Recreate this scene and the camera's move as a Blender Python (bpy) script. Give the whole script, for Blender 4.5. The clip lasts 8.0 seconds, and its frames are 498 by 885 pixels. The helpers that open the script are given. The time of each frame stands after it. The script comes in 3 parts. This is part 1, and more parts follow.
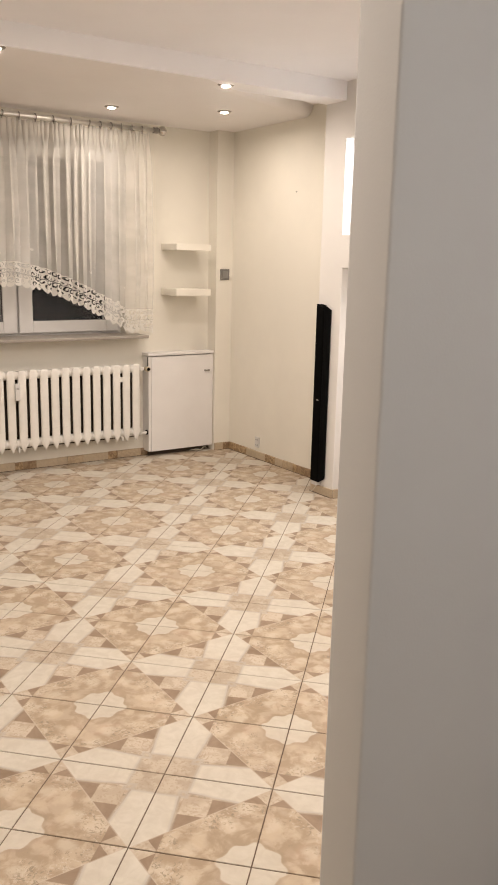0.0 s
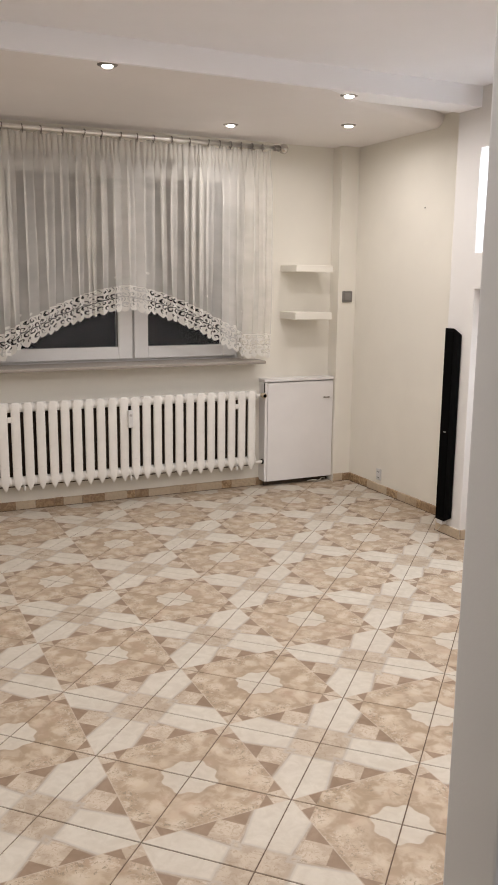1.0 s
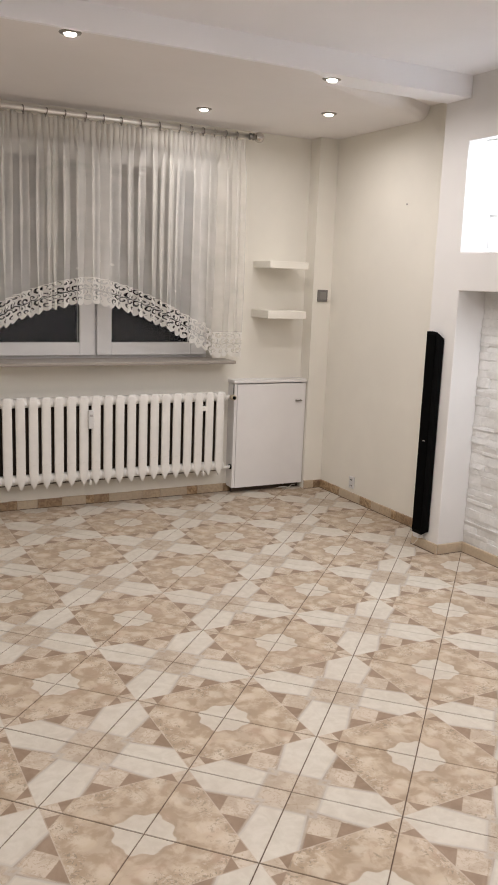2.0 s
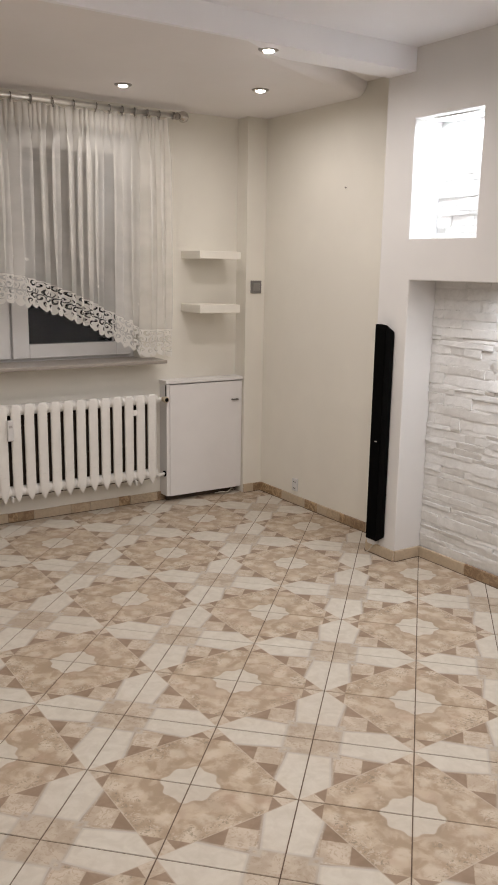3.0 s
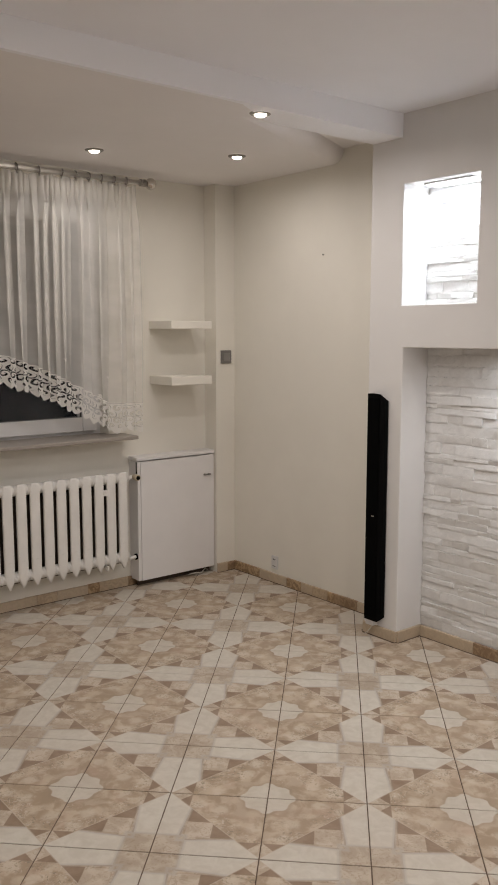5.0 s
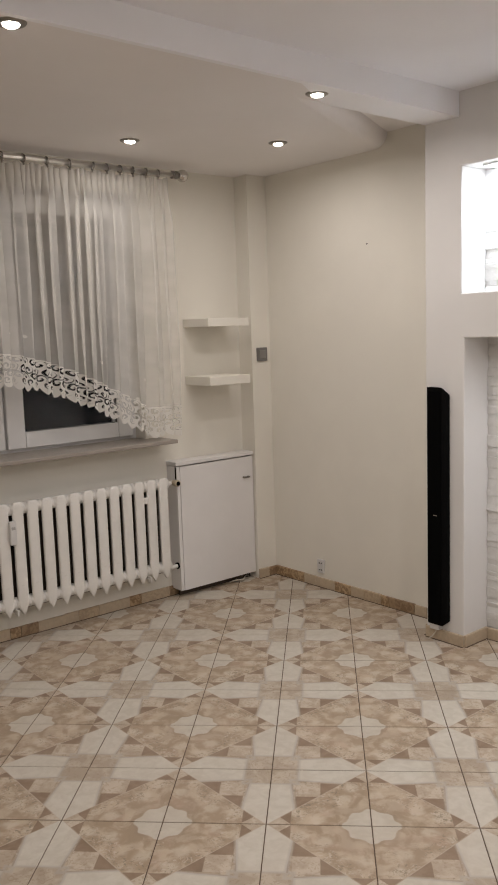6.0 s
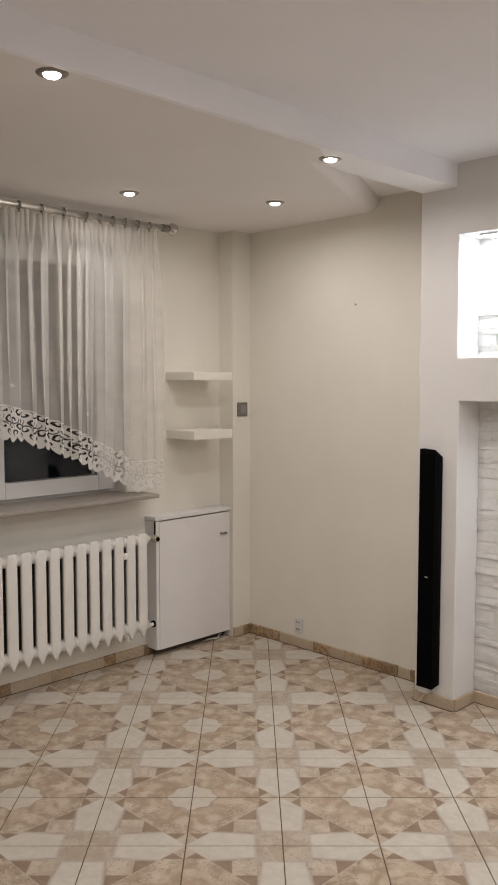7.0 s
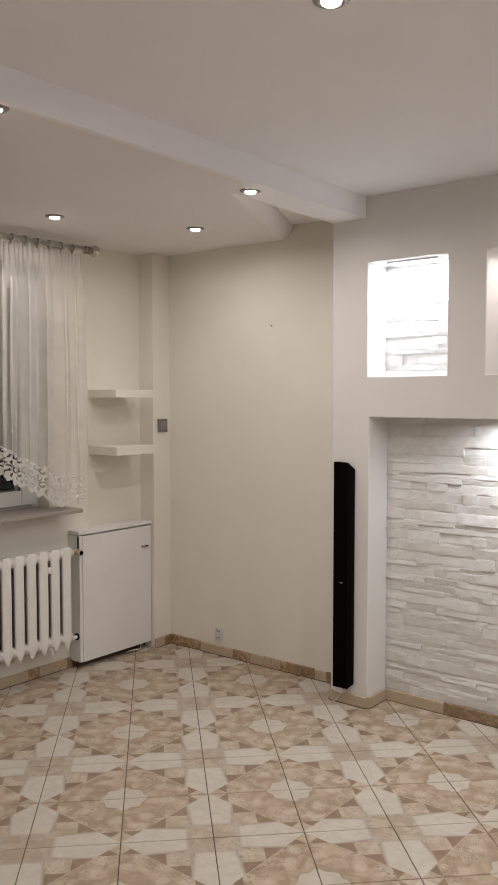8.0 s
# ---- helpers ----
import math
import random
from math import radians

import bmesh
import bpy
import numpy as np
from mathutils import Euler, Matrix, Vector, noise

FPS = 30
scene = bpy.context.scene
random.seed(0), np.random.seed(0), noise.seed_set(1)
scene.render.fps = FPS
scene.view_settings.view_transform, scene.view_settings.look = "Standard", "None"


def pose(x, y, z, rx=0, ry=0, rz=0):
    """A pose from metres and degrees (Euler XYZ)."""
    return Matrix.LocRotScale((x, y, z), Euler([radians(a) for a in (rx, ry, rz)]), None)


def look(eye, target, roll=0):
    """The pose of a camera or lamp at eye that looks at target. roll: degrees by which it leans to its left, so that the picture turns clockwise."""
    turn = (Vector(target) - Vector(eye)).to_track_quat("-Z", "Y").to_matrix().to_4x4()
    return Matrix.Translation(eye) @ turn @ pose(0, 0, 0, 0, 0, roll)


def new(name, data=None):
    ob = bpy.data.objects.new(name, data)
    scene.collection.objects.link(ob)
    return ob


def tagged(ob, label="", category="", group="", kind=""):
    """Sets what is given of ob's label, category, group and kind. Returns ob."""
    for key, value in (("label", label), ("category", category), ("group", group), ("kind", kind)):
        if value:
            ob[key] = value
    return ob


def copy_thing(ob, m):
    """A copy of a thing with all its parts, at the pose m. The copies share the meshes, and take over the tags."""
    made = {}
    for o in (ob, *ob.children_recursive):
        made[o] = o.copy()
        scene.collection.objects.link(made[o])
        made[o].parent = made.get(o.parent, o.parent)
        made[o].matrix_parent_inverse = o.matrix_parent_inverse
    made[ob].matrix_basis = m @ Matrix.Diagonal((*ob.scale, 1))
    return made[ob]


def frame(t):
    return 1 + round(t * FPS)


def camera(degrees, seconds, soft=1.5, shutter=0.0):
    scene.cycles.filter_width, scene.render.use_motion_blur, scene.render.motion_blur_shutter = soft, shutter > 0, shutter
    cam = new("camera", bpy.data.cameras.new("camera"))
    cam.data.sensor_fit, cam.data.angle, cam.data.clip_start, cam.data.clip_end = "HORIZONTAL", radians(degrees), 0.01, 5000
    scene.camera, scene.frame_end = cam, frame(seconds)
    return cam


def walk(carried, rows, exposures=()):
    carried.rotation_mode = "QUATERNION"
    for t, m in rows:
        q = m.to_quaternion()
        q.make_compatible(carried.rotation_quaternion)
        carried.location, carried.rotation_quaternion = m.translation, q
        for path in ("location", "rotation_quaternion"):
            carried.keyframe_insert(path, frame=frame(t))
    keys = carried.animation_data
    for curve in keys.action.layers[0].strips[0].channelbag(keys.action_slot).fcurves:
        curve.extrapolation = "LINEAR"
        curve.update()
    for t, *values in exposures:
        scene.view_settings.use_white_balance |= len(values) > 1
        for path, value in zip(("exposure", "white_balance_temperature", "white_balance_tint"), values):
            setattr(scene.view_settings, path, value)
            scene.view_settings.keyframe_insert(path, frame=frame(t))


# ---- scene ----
cam = camera(33.2, 8.0, soft=1.8)
PATH = [
    (0, (0.101, 0.119, 1.53), (1.199, 1.735, 1.103), 1.3),
    (0.5, (0.184, 0.234, 1.511), (1.197, 1.909, 1.102), 0.9),
    (1, (0.321, 0.374, 1.535), (1.162, 2.148, 1.151), 0.6),
    (1.5, (0.403, 0.493, 1.531), (1.156, 2.304, 1.137), 1.2),
    (2, (0.443, 0.661, 1.514), (1.357, 2.398, 1.129), 2.2),
    (2.2, (0.449, 0.758, 1.531), (1.399, 2.474, 1.144), 1.8),
    (3.3, (0.595, 1.164, 1.549), (1.699, 2.781, 1.142), 0.9),
    (3.5, (0.642, 1.209, 1.552), (1.712, 2.858, 1.188), 0.5),
    (4, (0.661, 1.287, 1.558), (1.722, 2.962, 1.293), 0.5),
    (4.2, (0.641, 1.326, 1.558), (1.714, 2.996, 1.311), 0.8),
    (5.3, (0.331, 1.605, 1.556), (1.616, 3.113, 1.287), -0.3),
    (5.5, (0.313, 1.668, 1.547), (1.597, 3.177, 1.273), -0.3),
    (6, (0.287, 1.883, 1.552), (1.559, 3.403, 1.29), -1.9),
    (6.5, (0.225, 2.014, 1.572), (1.515, 3.532, 1.399), -0.1),
    (7, (0.093, 2.143, 1.594), (1.503, 3.553, 1.444), 0.0),
    (7.5, (-0.016, 2.175, 1.603), (1.474, 3.501, 1.452), -0.3),
    (8, (-0.099, 2.068, 1.597), (1.461, 3.315, 1.487), -0.0),
]

EXPOSURES = [(0.0, 0.43, 7050, 12), (0.5, 0.26, 6400, 10), (1.0, 0.23, 6200, 10), (1.5, 0.22, 6100, 10), (2.2, 0.12, 6150, 10), (3.5, -0.19, 6250, 10), (4.0, -0.25, 6250, 10), (5.5, -0.42, 6300, 10), (6.5, -0.24, 6300, 10), (7.5, -0.28, 6250, 10), (8.0, -0.32, 6350, 10)]
walk(cam, [(t, look(eye, target, roll)) for t, eye, target, roll in PATH], EXPOSURES)

# ---- world and lights ----
WARM = (1.0, 0.91, 0.84)
COOL = (0.86, 0.93, 1.0)
HALL = (1.0, 0.98, 0.96)
CEIL, SOFFIT = 2.59, 2.485          # upper ceiling, dropped ceiling by the window
# recessed lamps: x, y, share of the lamp power
# the last two are unseen, added to brighten the left of the window
DROPPED = [(1.46, 4.321, 0.38), (2.565, 5.424, 0.36), (2.764, 4.348, 1.05), (3.218, 5.083, 0.40), (0.15, 4.30, 0.32), (0.42, 5.42, 0.28)]
# only the first is seen; the rest are added to brighten floor and hall
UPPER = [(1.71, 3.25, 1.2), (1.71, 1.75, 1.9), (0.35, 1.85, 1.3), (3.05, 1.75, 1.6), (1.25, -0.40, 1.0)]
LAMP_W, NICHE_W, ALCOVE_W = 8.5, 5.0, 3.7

world = bpy.data.worlds.new("night")
scene.world = world
world.use_nodes = True
world.node_tree.nodes["Background"].inputs[0].default_value = (0.006, 0.007, 0.010, 1)
world.node_tree.nodes["Background"].inputs[1].default_value = 0.25


def lamp(name, eye, target, watts, colour, size, spread=160, size_y=None):
    d = bpy.data.lights.new(name, "AREA")
    d.shape = "DISK" if size_y is None else "RECTANGLE"
    d.size = size
    if size_y:
        d.size_y = size_y
    d.energy, d.color, d.spread = watts, colour, radians(spread)
    ob = new(name, d)
    ob.matrix_world = look(eye, target)
    return ob


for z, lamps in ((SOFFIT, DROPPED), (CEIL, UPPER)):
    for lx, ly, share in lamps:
        # also lights the added lamps; y below 0 is the added hall one
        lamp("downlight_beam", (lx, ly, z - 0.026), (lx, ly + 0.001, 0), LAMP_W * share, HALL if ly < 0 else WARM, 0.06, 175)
# the second niche has no fitting; its weak warm light is added fill
for ny in (4.0175, 3.4):
    lamp("niche_light", (3.66, ny, 2.250), (3.66, ny + 0.001, 0), NICHE_W if ny > 3.7 else 1.4, COOL if ny > 3.7 else WARM, 0.12, 170, 0.3)
lamp("alcove_spot_light", (3.60, 3.50, 1.478), (3.64, 3.50, 0), ALCOVE_W, (0.95, 0.97, 1.0), 0.05, 170)


# ---- materials ----
class N:
    """A number in a node tree, with the usual arithmetic."""

    def __init__(self, tree, socket):
        self.tree, self.socket = tree, socket

    def op(self, kind, other=None, third=None):
        n = self.tree.nodes.new("ShaderNodeMath")
        n.operation = kind
        for k, v in enumerate((self, other, third)):
            if v is None:
                continue
            if isinstance(v, N):
                self.tree.links.new(v.socket, n.inputs[k])
            else:
                n.inputs[k].default_value = v
        return N(self.tree, n.outputs[0])

    def __add__(self, o):
        return self.op("ADD", o)

    def __sub__(self, o):
        return self.op("SUBTRACT", o)

    def __mul__(self, o):
        return self.op("MULTIPLY", o)

    def __truediv__(self, o):
        return self.op("DIVIDE", o)

    def over(self, edge, soft=0.006):
        """1 where this is above edge, with a soft step."""
        return ramp01(self - edge, -soft, soft) if isinstance(edge, N) else ramp01(self, edge - soft, edge + soft)

    def inv(self):
        return self * -1.0 + 1.0


def ramp01(n, lo, hi, to_lo=0.0, to_hi=1.0):
    m = n.tree.nodes.new("ShaderNodeMapRange")
    m.interpolation_type = "SMOOTHSTEP"
    n.tree.links.new(n.socket, m.inputs["Value"])
    for key, v in (("From Min", lo), ("From Max", hi), ("To Min", to_lo), ("To Max", to_hi)):
        m.inputs[key].default_value = v
    return N(n.tree, m.outputs["Result"])


class Mat:
    def __init__(self, name):
        self.m = bpy.data.materials.new(name)
        self.m.use_nodes = True
        self.t = self.m.node_tree
        self.b = self.t.nodes["Principled BSDF"]
        self.coord = self.t.nodes.new("ShaderNodeTexCoord")

    def place(self, kind="Object"):
        return self.coord.outputs[kind]

    def world_place(self):
        g = self.t.nodes.new("ShaderNodeNewGeometry")
        return g.outputs["Position"]

    def random(self):
        return N(self.t, self.t.nodes.new("ShaderNodeObjectInfo").outputs["Random"])

    def xyz(self, vec):
        s = self.t.nodes.new("ShaderNodeSeparateXYZ")
        self.t.links.new(vec, s.inputs[0])
        return [N(self.t, o) for o in s.outputs]

    def noise(self, vec, scale, detail=3.0, rough=0.55, distort=0.0, shift=None):
        n = self.t.nodes.new("ShaderNodeTexNoise")
        n.inputs["Scale"].default_value, n.inputs["Detail"].default_value = scale, detail
        n.inputs["Roughness"].default_value, n.inputs["Distortion"].default_value = rough, distort
        if shift is not None:
            n.noise_dimensions = "4D"
            self.t.links.new(shift.socket, n.inputs["W"])
        self.t.links.new(vec, n.inputs["Vector"])
        return N(self.t, n.outputs[0])

    def voronoi(self, vec, scale, feature="F1"):
        n = self.t.nodes.new("ShaderNodeTexVoronoi")
        n.feature = feature
        n.inputs["Scale"].default_value = scale
        self.t.links.new(vec, n.inputs["Vector"])
        return N(self.t, n.outputs["Distance"])

    def mix(self, fac, a, b):
        n = self.t.nodes.new("ShaderNodeMix")
        n.data_type = "RGBA"
        if isinstance(fac, N):
            self.t.links.new(fac.socket, n.inputs[0])
        else:
            n.inputs[0].default_value = fac
        for k, v in ((6, a), (7, b)):
            if isinstance(v, tuple):
                n.inputs[k].default_value = (*v, 1)
            else:
                self.t.links.new(v, n.inputs[k])
        return n.outputs[2]

    def set(self, **kw):
        for key, v in kw.items():
            s = self.b.inputs[key.replace("_", " ")]
            if isinstance(v, N):
                self.t.links.new(v.socket, s)
            elif isinstance(v, tuple):
                s.default_value = (*v, 1) if len(v) == 3 else v
            elif isinstance(v, (int, float)):
                s.default_value = v
            else:
                self.t.links.new(v, s)
        return self

    def bump(self, height, strength=0.2, distance=0.002):
        n = self.t.nodes.new("ShaderNodeBump")
        n.inputs["Strength"].default_value, n.inputs["Distance"].default_value = strength, distance
        self.t.links.new(height.socket, n.inputs["Height"])
        self.t.links.new(n.outputs[0], self.b.inputs["Normal"])
        return self


def painted(name, colour, rough=0.85, stain=0.05, grain=180.0, relief=0.25):
    """Rolled wall paint: fine orange-peel relief, faint cloudy stains."""
    m = Mat(name)
    p = m.world_place()
    big, fine = m.noise(p, 1.7, 4), m.noise(p, grain, 2)
    dark = tuple(c * (1 - stain) for c in colour)
    m.set(Base_Color=m.mix(ramp01(big, 0.35, 0.7), dark, colour), Roughness=ramp01(m.noise(p, 9, 3), 0.3, 0.7, rough - 0.06, rough + 0.06))
    m.bump(fine + m.noise(p, 35, 2) * 0.6, relief, 0.0008)
    return m.m


def plain(name, colour, rough=0.4, metal=0.0, vary=0.06, scale=25.0, relief=0.08):
    m = Mat(name)
    p = m.place()
    v = m.noise(p, scale, 4)
    m.set(Base_Color=m.mix(ramp01(v, 0.3, 0.7), tuple(c * (1 - vary) for c in colour), colour), Metallic=metal,
          Roughness=ramp01(m.noise(p, scale * 3, 3), 0.3, 0.7, max(0.02, rough - 0.05), rough + 0.05))
    m.bump(m.noise(p, scale * 8, 2), relief, 0.0005)
    return m.m


MAT_CREAM = painted("cream_wall_paint", (0.79, 0.758, 0.683))
MAT_WHITE = painted("white_wall_paint", (0.755, 0.738, 0.722))
MAT_CEIL = painted("white_ceiling_paint", (0.885, 0.88, 0.912), 0.9, 0.03)
MAT_BORDER = painted("white_fascia_paint", (0.91, 0.905, 0.93), 0.9, 0.02)
MAT_SOFFIT = painted("soffit_paint", (0.84, 0.81, 0.80), 0.9, 0.03)
MAT_GREYWALL = painted("hall_wall_paint", (0.68, 0.68, 0.685), 0.8, 0.04)
MAT_ENAMEL = plain("white_radiator_enamel", (0.79, 0.768, 0.73), 0.32, 0, 0.05, 14, 0.15)
MAT_LAMINATE = plain("white_laminate", (0.77, 0.75, 0.74), 0.38, 0, 0.03, 6, 0.05)
MAT_PVC = plain("white_window_plastic", (0.65, 0.64, 0.63), 0.35, 0, 0.03, 6, 0.04)
MAT_SEAL = plain("grey_rubber_seal", (0.10, 0.10, 0.10), 0.7)
MAT_SILL = plain("grey_stone_sill", (0.31, 0.275, 0.24), 0.4, 0, 0.04, 18, 0.03)
MAT_CHROME = plain("brushed_nickel", (0.82, 0.80, 0.77), 0.10, 1.0, 0.1, 40)
MAT_ROD = plain("pale_nickel", (0.95, 0.93, 0.90), 0.34, 1.0, 0.05, 40)
MAT_BALL = plain("satin_nickel_ball", (0.62, 0.59, 0.55), 0.14, 1.0, 0.1, 40)
MAT_RING = plain("dull_nickel", (0.30, 0.28, 0.26), 0.35, 1.0, 0.1, 40)
MAT_BLACK = plain("black_satin_plastic", (0.003, 0.003, 0.003), 0.6, 0, 0.2, 30)
MAT_CLOTH = plain("black_speaker_cloth", (0.0025, 0.0025, 0.0025), 0.95, 0, 0.3, 300, 0.4)
for black in (MAT_BLACK, MAT_CLOTH):
    black.node_tree.nodes["Principled BSDF"].inputs["Specular IOR Level"].default_value = 0.05
MAT_GREY = plain("grey_switch_plastic", (0.20, 0.19, 0.18), 0.4, 0.2)
MAT_GREYLIGHT = plain("light_grey_plastic", (0.42, 0.40, 0.38), 0.4)
MAT_ROCKER = plain("mid_grey_plastic", (0.25, 0.237, 0.222), 0.35)
MAT_GROUT = plain("dark_brown_grout", (0.135, 0.09, 0.06), 0.95, 0, 0.3, 60, 0.3)
MAT_BLUEGREY = plain("blue_grey_gloss", (0.13, 0.19, 0.24), 0.35)
MAT_KNOB = plain("aged_cream_plastic", (0.50, 0.42, 0.30), 0.4)
MAT_CABLE = plain("cream_cable", (0.6, 0.56, 0.48), 0.5)
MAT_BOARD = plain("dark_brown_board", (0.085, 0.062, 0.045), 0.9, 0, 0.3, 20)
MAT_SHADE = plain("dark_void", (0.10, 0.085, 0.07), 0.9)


def glow(name, colour, strength):
    m = Mat(name)
    m.set(Base_Color=(0.8, 0.8, 0.8), Emission_Color=colour, Emission_Strength=strength, Roughness=0.3)
    return m.m


MAT_LENS = glow("lit_lamp_lens", (1.0, 0.9, 0.76), 40.0)
MAT_DIFFUSER = glow("lit_cool_diffuser", (0.92, 0.97, 1.0), 9.0)


def glass_mat(name, rough=0.0, tint=(1, 1, 1), ior=1.5):
    m = Mat(name)
    m.set(Base_Color=tint, Roughness=rough, IOR=ior, Transmission_Weight=1.0)
    return m.m


MAT_GLASS = glass_mat("window_glass", ior=1.38)

TILE = 1 / 3


def t_add(m, vec, n):
    """A vector shifted by a number."""
    a = m.t.nodes.new("ShaderNodeVectorMath")
    a.operation = "ADD"
    m.t.links.new(vec, a.inputs[0])
    m.t.links.new(n.socket, a.inputs[1])
    return a.outputs[0]


def tile_mat():
    """Glazed floor tile, a quarter of a printed medallion: mottled beige diamond, white lobed heart, brown triangles and white petals."""
    m = Mat("printed_floor_tile")
    pos = m.place()
    x, y, _ = m.xyz(pos)
    rnd = m.random()
    wob = m.noise(pos, 26, 3, shift=rnd * 40) - 0.5
    u, v = x / TILE + wob * 0.012, y / TILE - wob * 0.012
    hi, lo = u.op("MAXIMUM", v), u.op("MINIMUM", v)
    d = u + v
    out = d.over(0.995)
    # mottling
    cloud = m.noise(pos, 16, 4, 0.6, 0.6, rnd * 40)
    curl = m.noise(pos, 36, 3, 0.6, 2.8, rnd * 40)
    rim_zone = ramp01(m.noise(pos, 13, 2, shift=rnd * 40 + 11.0) + ramp01(d, 0.5, 0.98, -0.12, 0.12), 0.44, 0.60)
    speck = ramp01(curl, 0.55, 0.60) * rim_zone
    fleck = ramp01(m.noise(pos, 33, 3, 0.6, 2.8, rnd * 40 + 19.0), 0.56, 0.60) * rim_zone
    rosy = ramp01(m.noise(pos, 11, 2, shift=rnd * 40 + 7.0), 0.5, 0.75)
    beige = m.mix(ramp01(cloud, 0.42, 0.58), (0.348, 0.268, 0.189), (0.468, 0.381, 0.286))
    beige = m.mix(rosy * 0.36, beige, (0.45, 0.318, 0.245))
    # soft round clouds with darker undersides
    bent = t_add(m, pos, wob * 0.06)
    blot = m.voronoi(bent, 13.0)
    beige = m.mix(ramp01(blot, 0.15, 0.50).inv() * 0.62, beige, (0.56, 0.49, 0.40))
    beige = m.mix(ramp01(blot, 0.50, 0.75) * 0.30, beige, (0.295, 0.232, 0.168))
    beige = m.mix(speck * 0.75, beige, (0.235, 0.195, 0.143))
    beige = m.mix(fleck * 0.5, beige, (0.56, 0.485, 0.405))
    white = m.mix(ramp01(m.noise(pos, 22, 4, 0.6, 0.8, rnd * 40), 0.3, 0.7), (0.502, 0.460, 0.392), (0.572, 0.533, 0.465))
    grey = m.mix(ramp01(curl, 0.55, 0.61) * 0.5, m.mix(ramp01(cloud, 0.4, 0.6), (0.385, 0.318, 0.245), (0.475, 0.405, 0.325)), (0.295, 0.228, 0.163))
    brown = m.mix(ramp01(cloud, 0.3, 0.7), (0.222, 0.158, 0.110), (0.288, 0.214, 0.154))
    cream = m.mix(ramp01(curl, 0.54, 0.60) * 0.5, m.mix(ramp01(cloud, 0.4, 0.6), (0.42, 0.345, 0.265), (0.515, 0.44, 0.355)), (0.32, 0.25, 0.18))
    # lobed white heart
    r = (u * u + v * v).op("SQRT")
    turn = v.op("ARCTAN2", u)
    lobe = (turn * 8.0).op("COSINE") * 0.017 + (m.noise(pos, 18, 2) - 0.5) * 0.09 + 0.258
    heart = (lobe + wob * 0.03 - r).over(0.0, 0.012) * 0.85
    rim = ramp01((r - lobe - 0.02).op("ABSOLUTE"), 0.0, 0.035).inv()
    c = m.mix(rim * 0.3, beige, (0.27, 0.205, 0.155))
    c = m.mix(heart, c, white)
    # tips of the diamond
    tip = hi.over(0.765)
    tipbrown = tip * (lo + 0.755 - hi).over(0.0)
    c = m.mix(tip, c, cream)
    c = m.mix(tipbrown, c, brown)
    # beyond the diamond
    tri = out * hi.over(0.735).inv()
    c = m.mix(tri, c, brown)
    c = m.mix(tri * lo.over(0.485), c, cream)
    petal = out * (hi - lo * 0.10).over(0.712)
    c = m.mix(petal, c, white)
    c = m.mix(lo.over(0.715), c, grey)
    # thin printed outlines
    line = ramp01((d - 0.99).op("ABSOLUTE"), 0.0, 0.014).inv()
    c = m.mix(line * 0.6, c, (0.48, 0.41, 0.34))
    edge = ramp01((hi - lo * 0.10 - 0.712).op("ABSOLUTE"), 0.004, 0.032).inv() * out
    edge2 = ramp01((lo - 0.715).op("ABSOLUTE"), 0.004, 0.032).inv()
    c = m.mix((edge + edge2).op("MINIMUM", 1.0) * 0.6, c, (0.405, 0.37, 0.33))
    # fading with wear, tile by tile
    dirt = m.noise(m.world_place(), 2.3, 4)
    c = m.mix(ramp01(dirt, 0.4, 0.75) * 0.10, c, (0.28, 0.22, 0.17))
    c = m.mix(rnd * 0.10, c, (0.48, 0.39, 0.32))
    m.set(Base_Color=c, Roughness=ramp01(m.noise(m.world_place(), 7, 4), 0.3, 0.75, 0.32, 0.5), Specular_IOR_Level=0.05)
    m.bump(m.noise(pos, 60, 3) + cloud * 0.5, 0.10, 0.0008)
    return m.m


MAT_TILE = tile_mat()


def skirt_mat():
    m = Mat("cut_tile_skirting")
    p = m.world_place()
    rnd = m.random()
    c = m.mix(ramp01(m.noise(p, 26, 4, 0.6, 1.6, rnd * 30), 0.42, 0.60), (0.27, 0.175, 0.096), (0.48, 0.345, 0.205))
    c = m.mix(ramp01(rnd, 0.60, 0.64) * 0.8, c, (0.52, 0.43, 0.32))
    c = m.mix(ramp01(rnd, 0.28, 0.32).inv() * 0.5, c, (0.22, 0.148, 0.094))
    m.set(Base_Color=c, Roughness=0.38)
    m.bump(m.noise(p, 60, 3), 0.1, 0.0008)
    return m.m


MAT_SKIRT = skirt_mat()


def stone_mat():
    m = Mat("white_split_stone")
    p = m.world_place()
    rnd = m.random()
    a, b = m.noise(p, 22, 5, 0.65, 0.6, rnd * 20), m.noise(p, 90, 4, 0.6)
    c = m.mix(ramp01(a, 0.3, 0.7), (0.64, 0.63, 0.615), (0.735, 0.725, 0.71))
    c = m.mix(rnd * 0.2, c, (0.68, 0.66, 0.635))
    m.set(Base_Color=c, Roughness=0.75)
    m.bump(a * 1.5 + b * 0.4, 0.35, 0.005)
    return m.m


MAT_STONE = stone_mat()


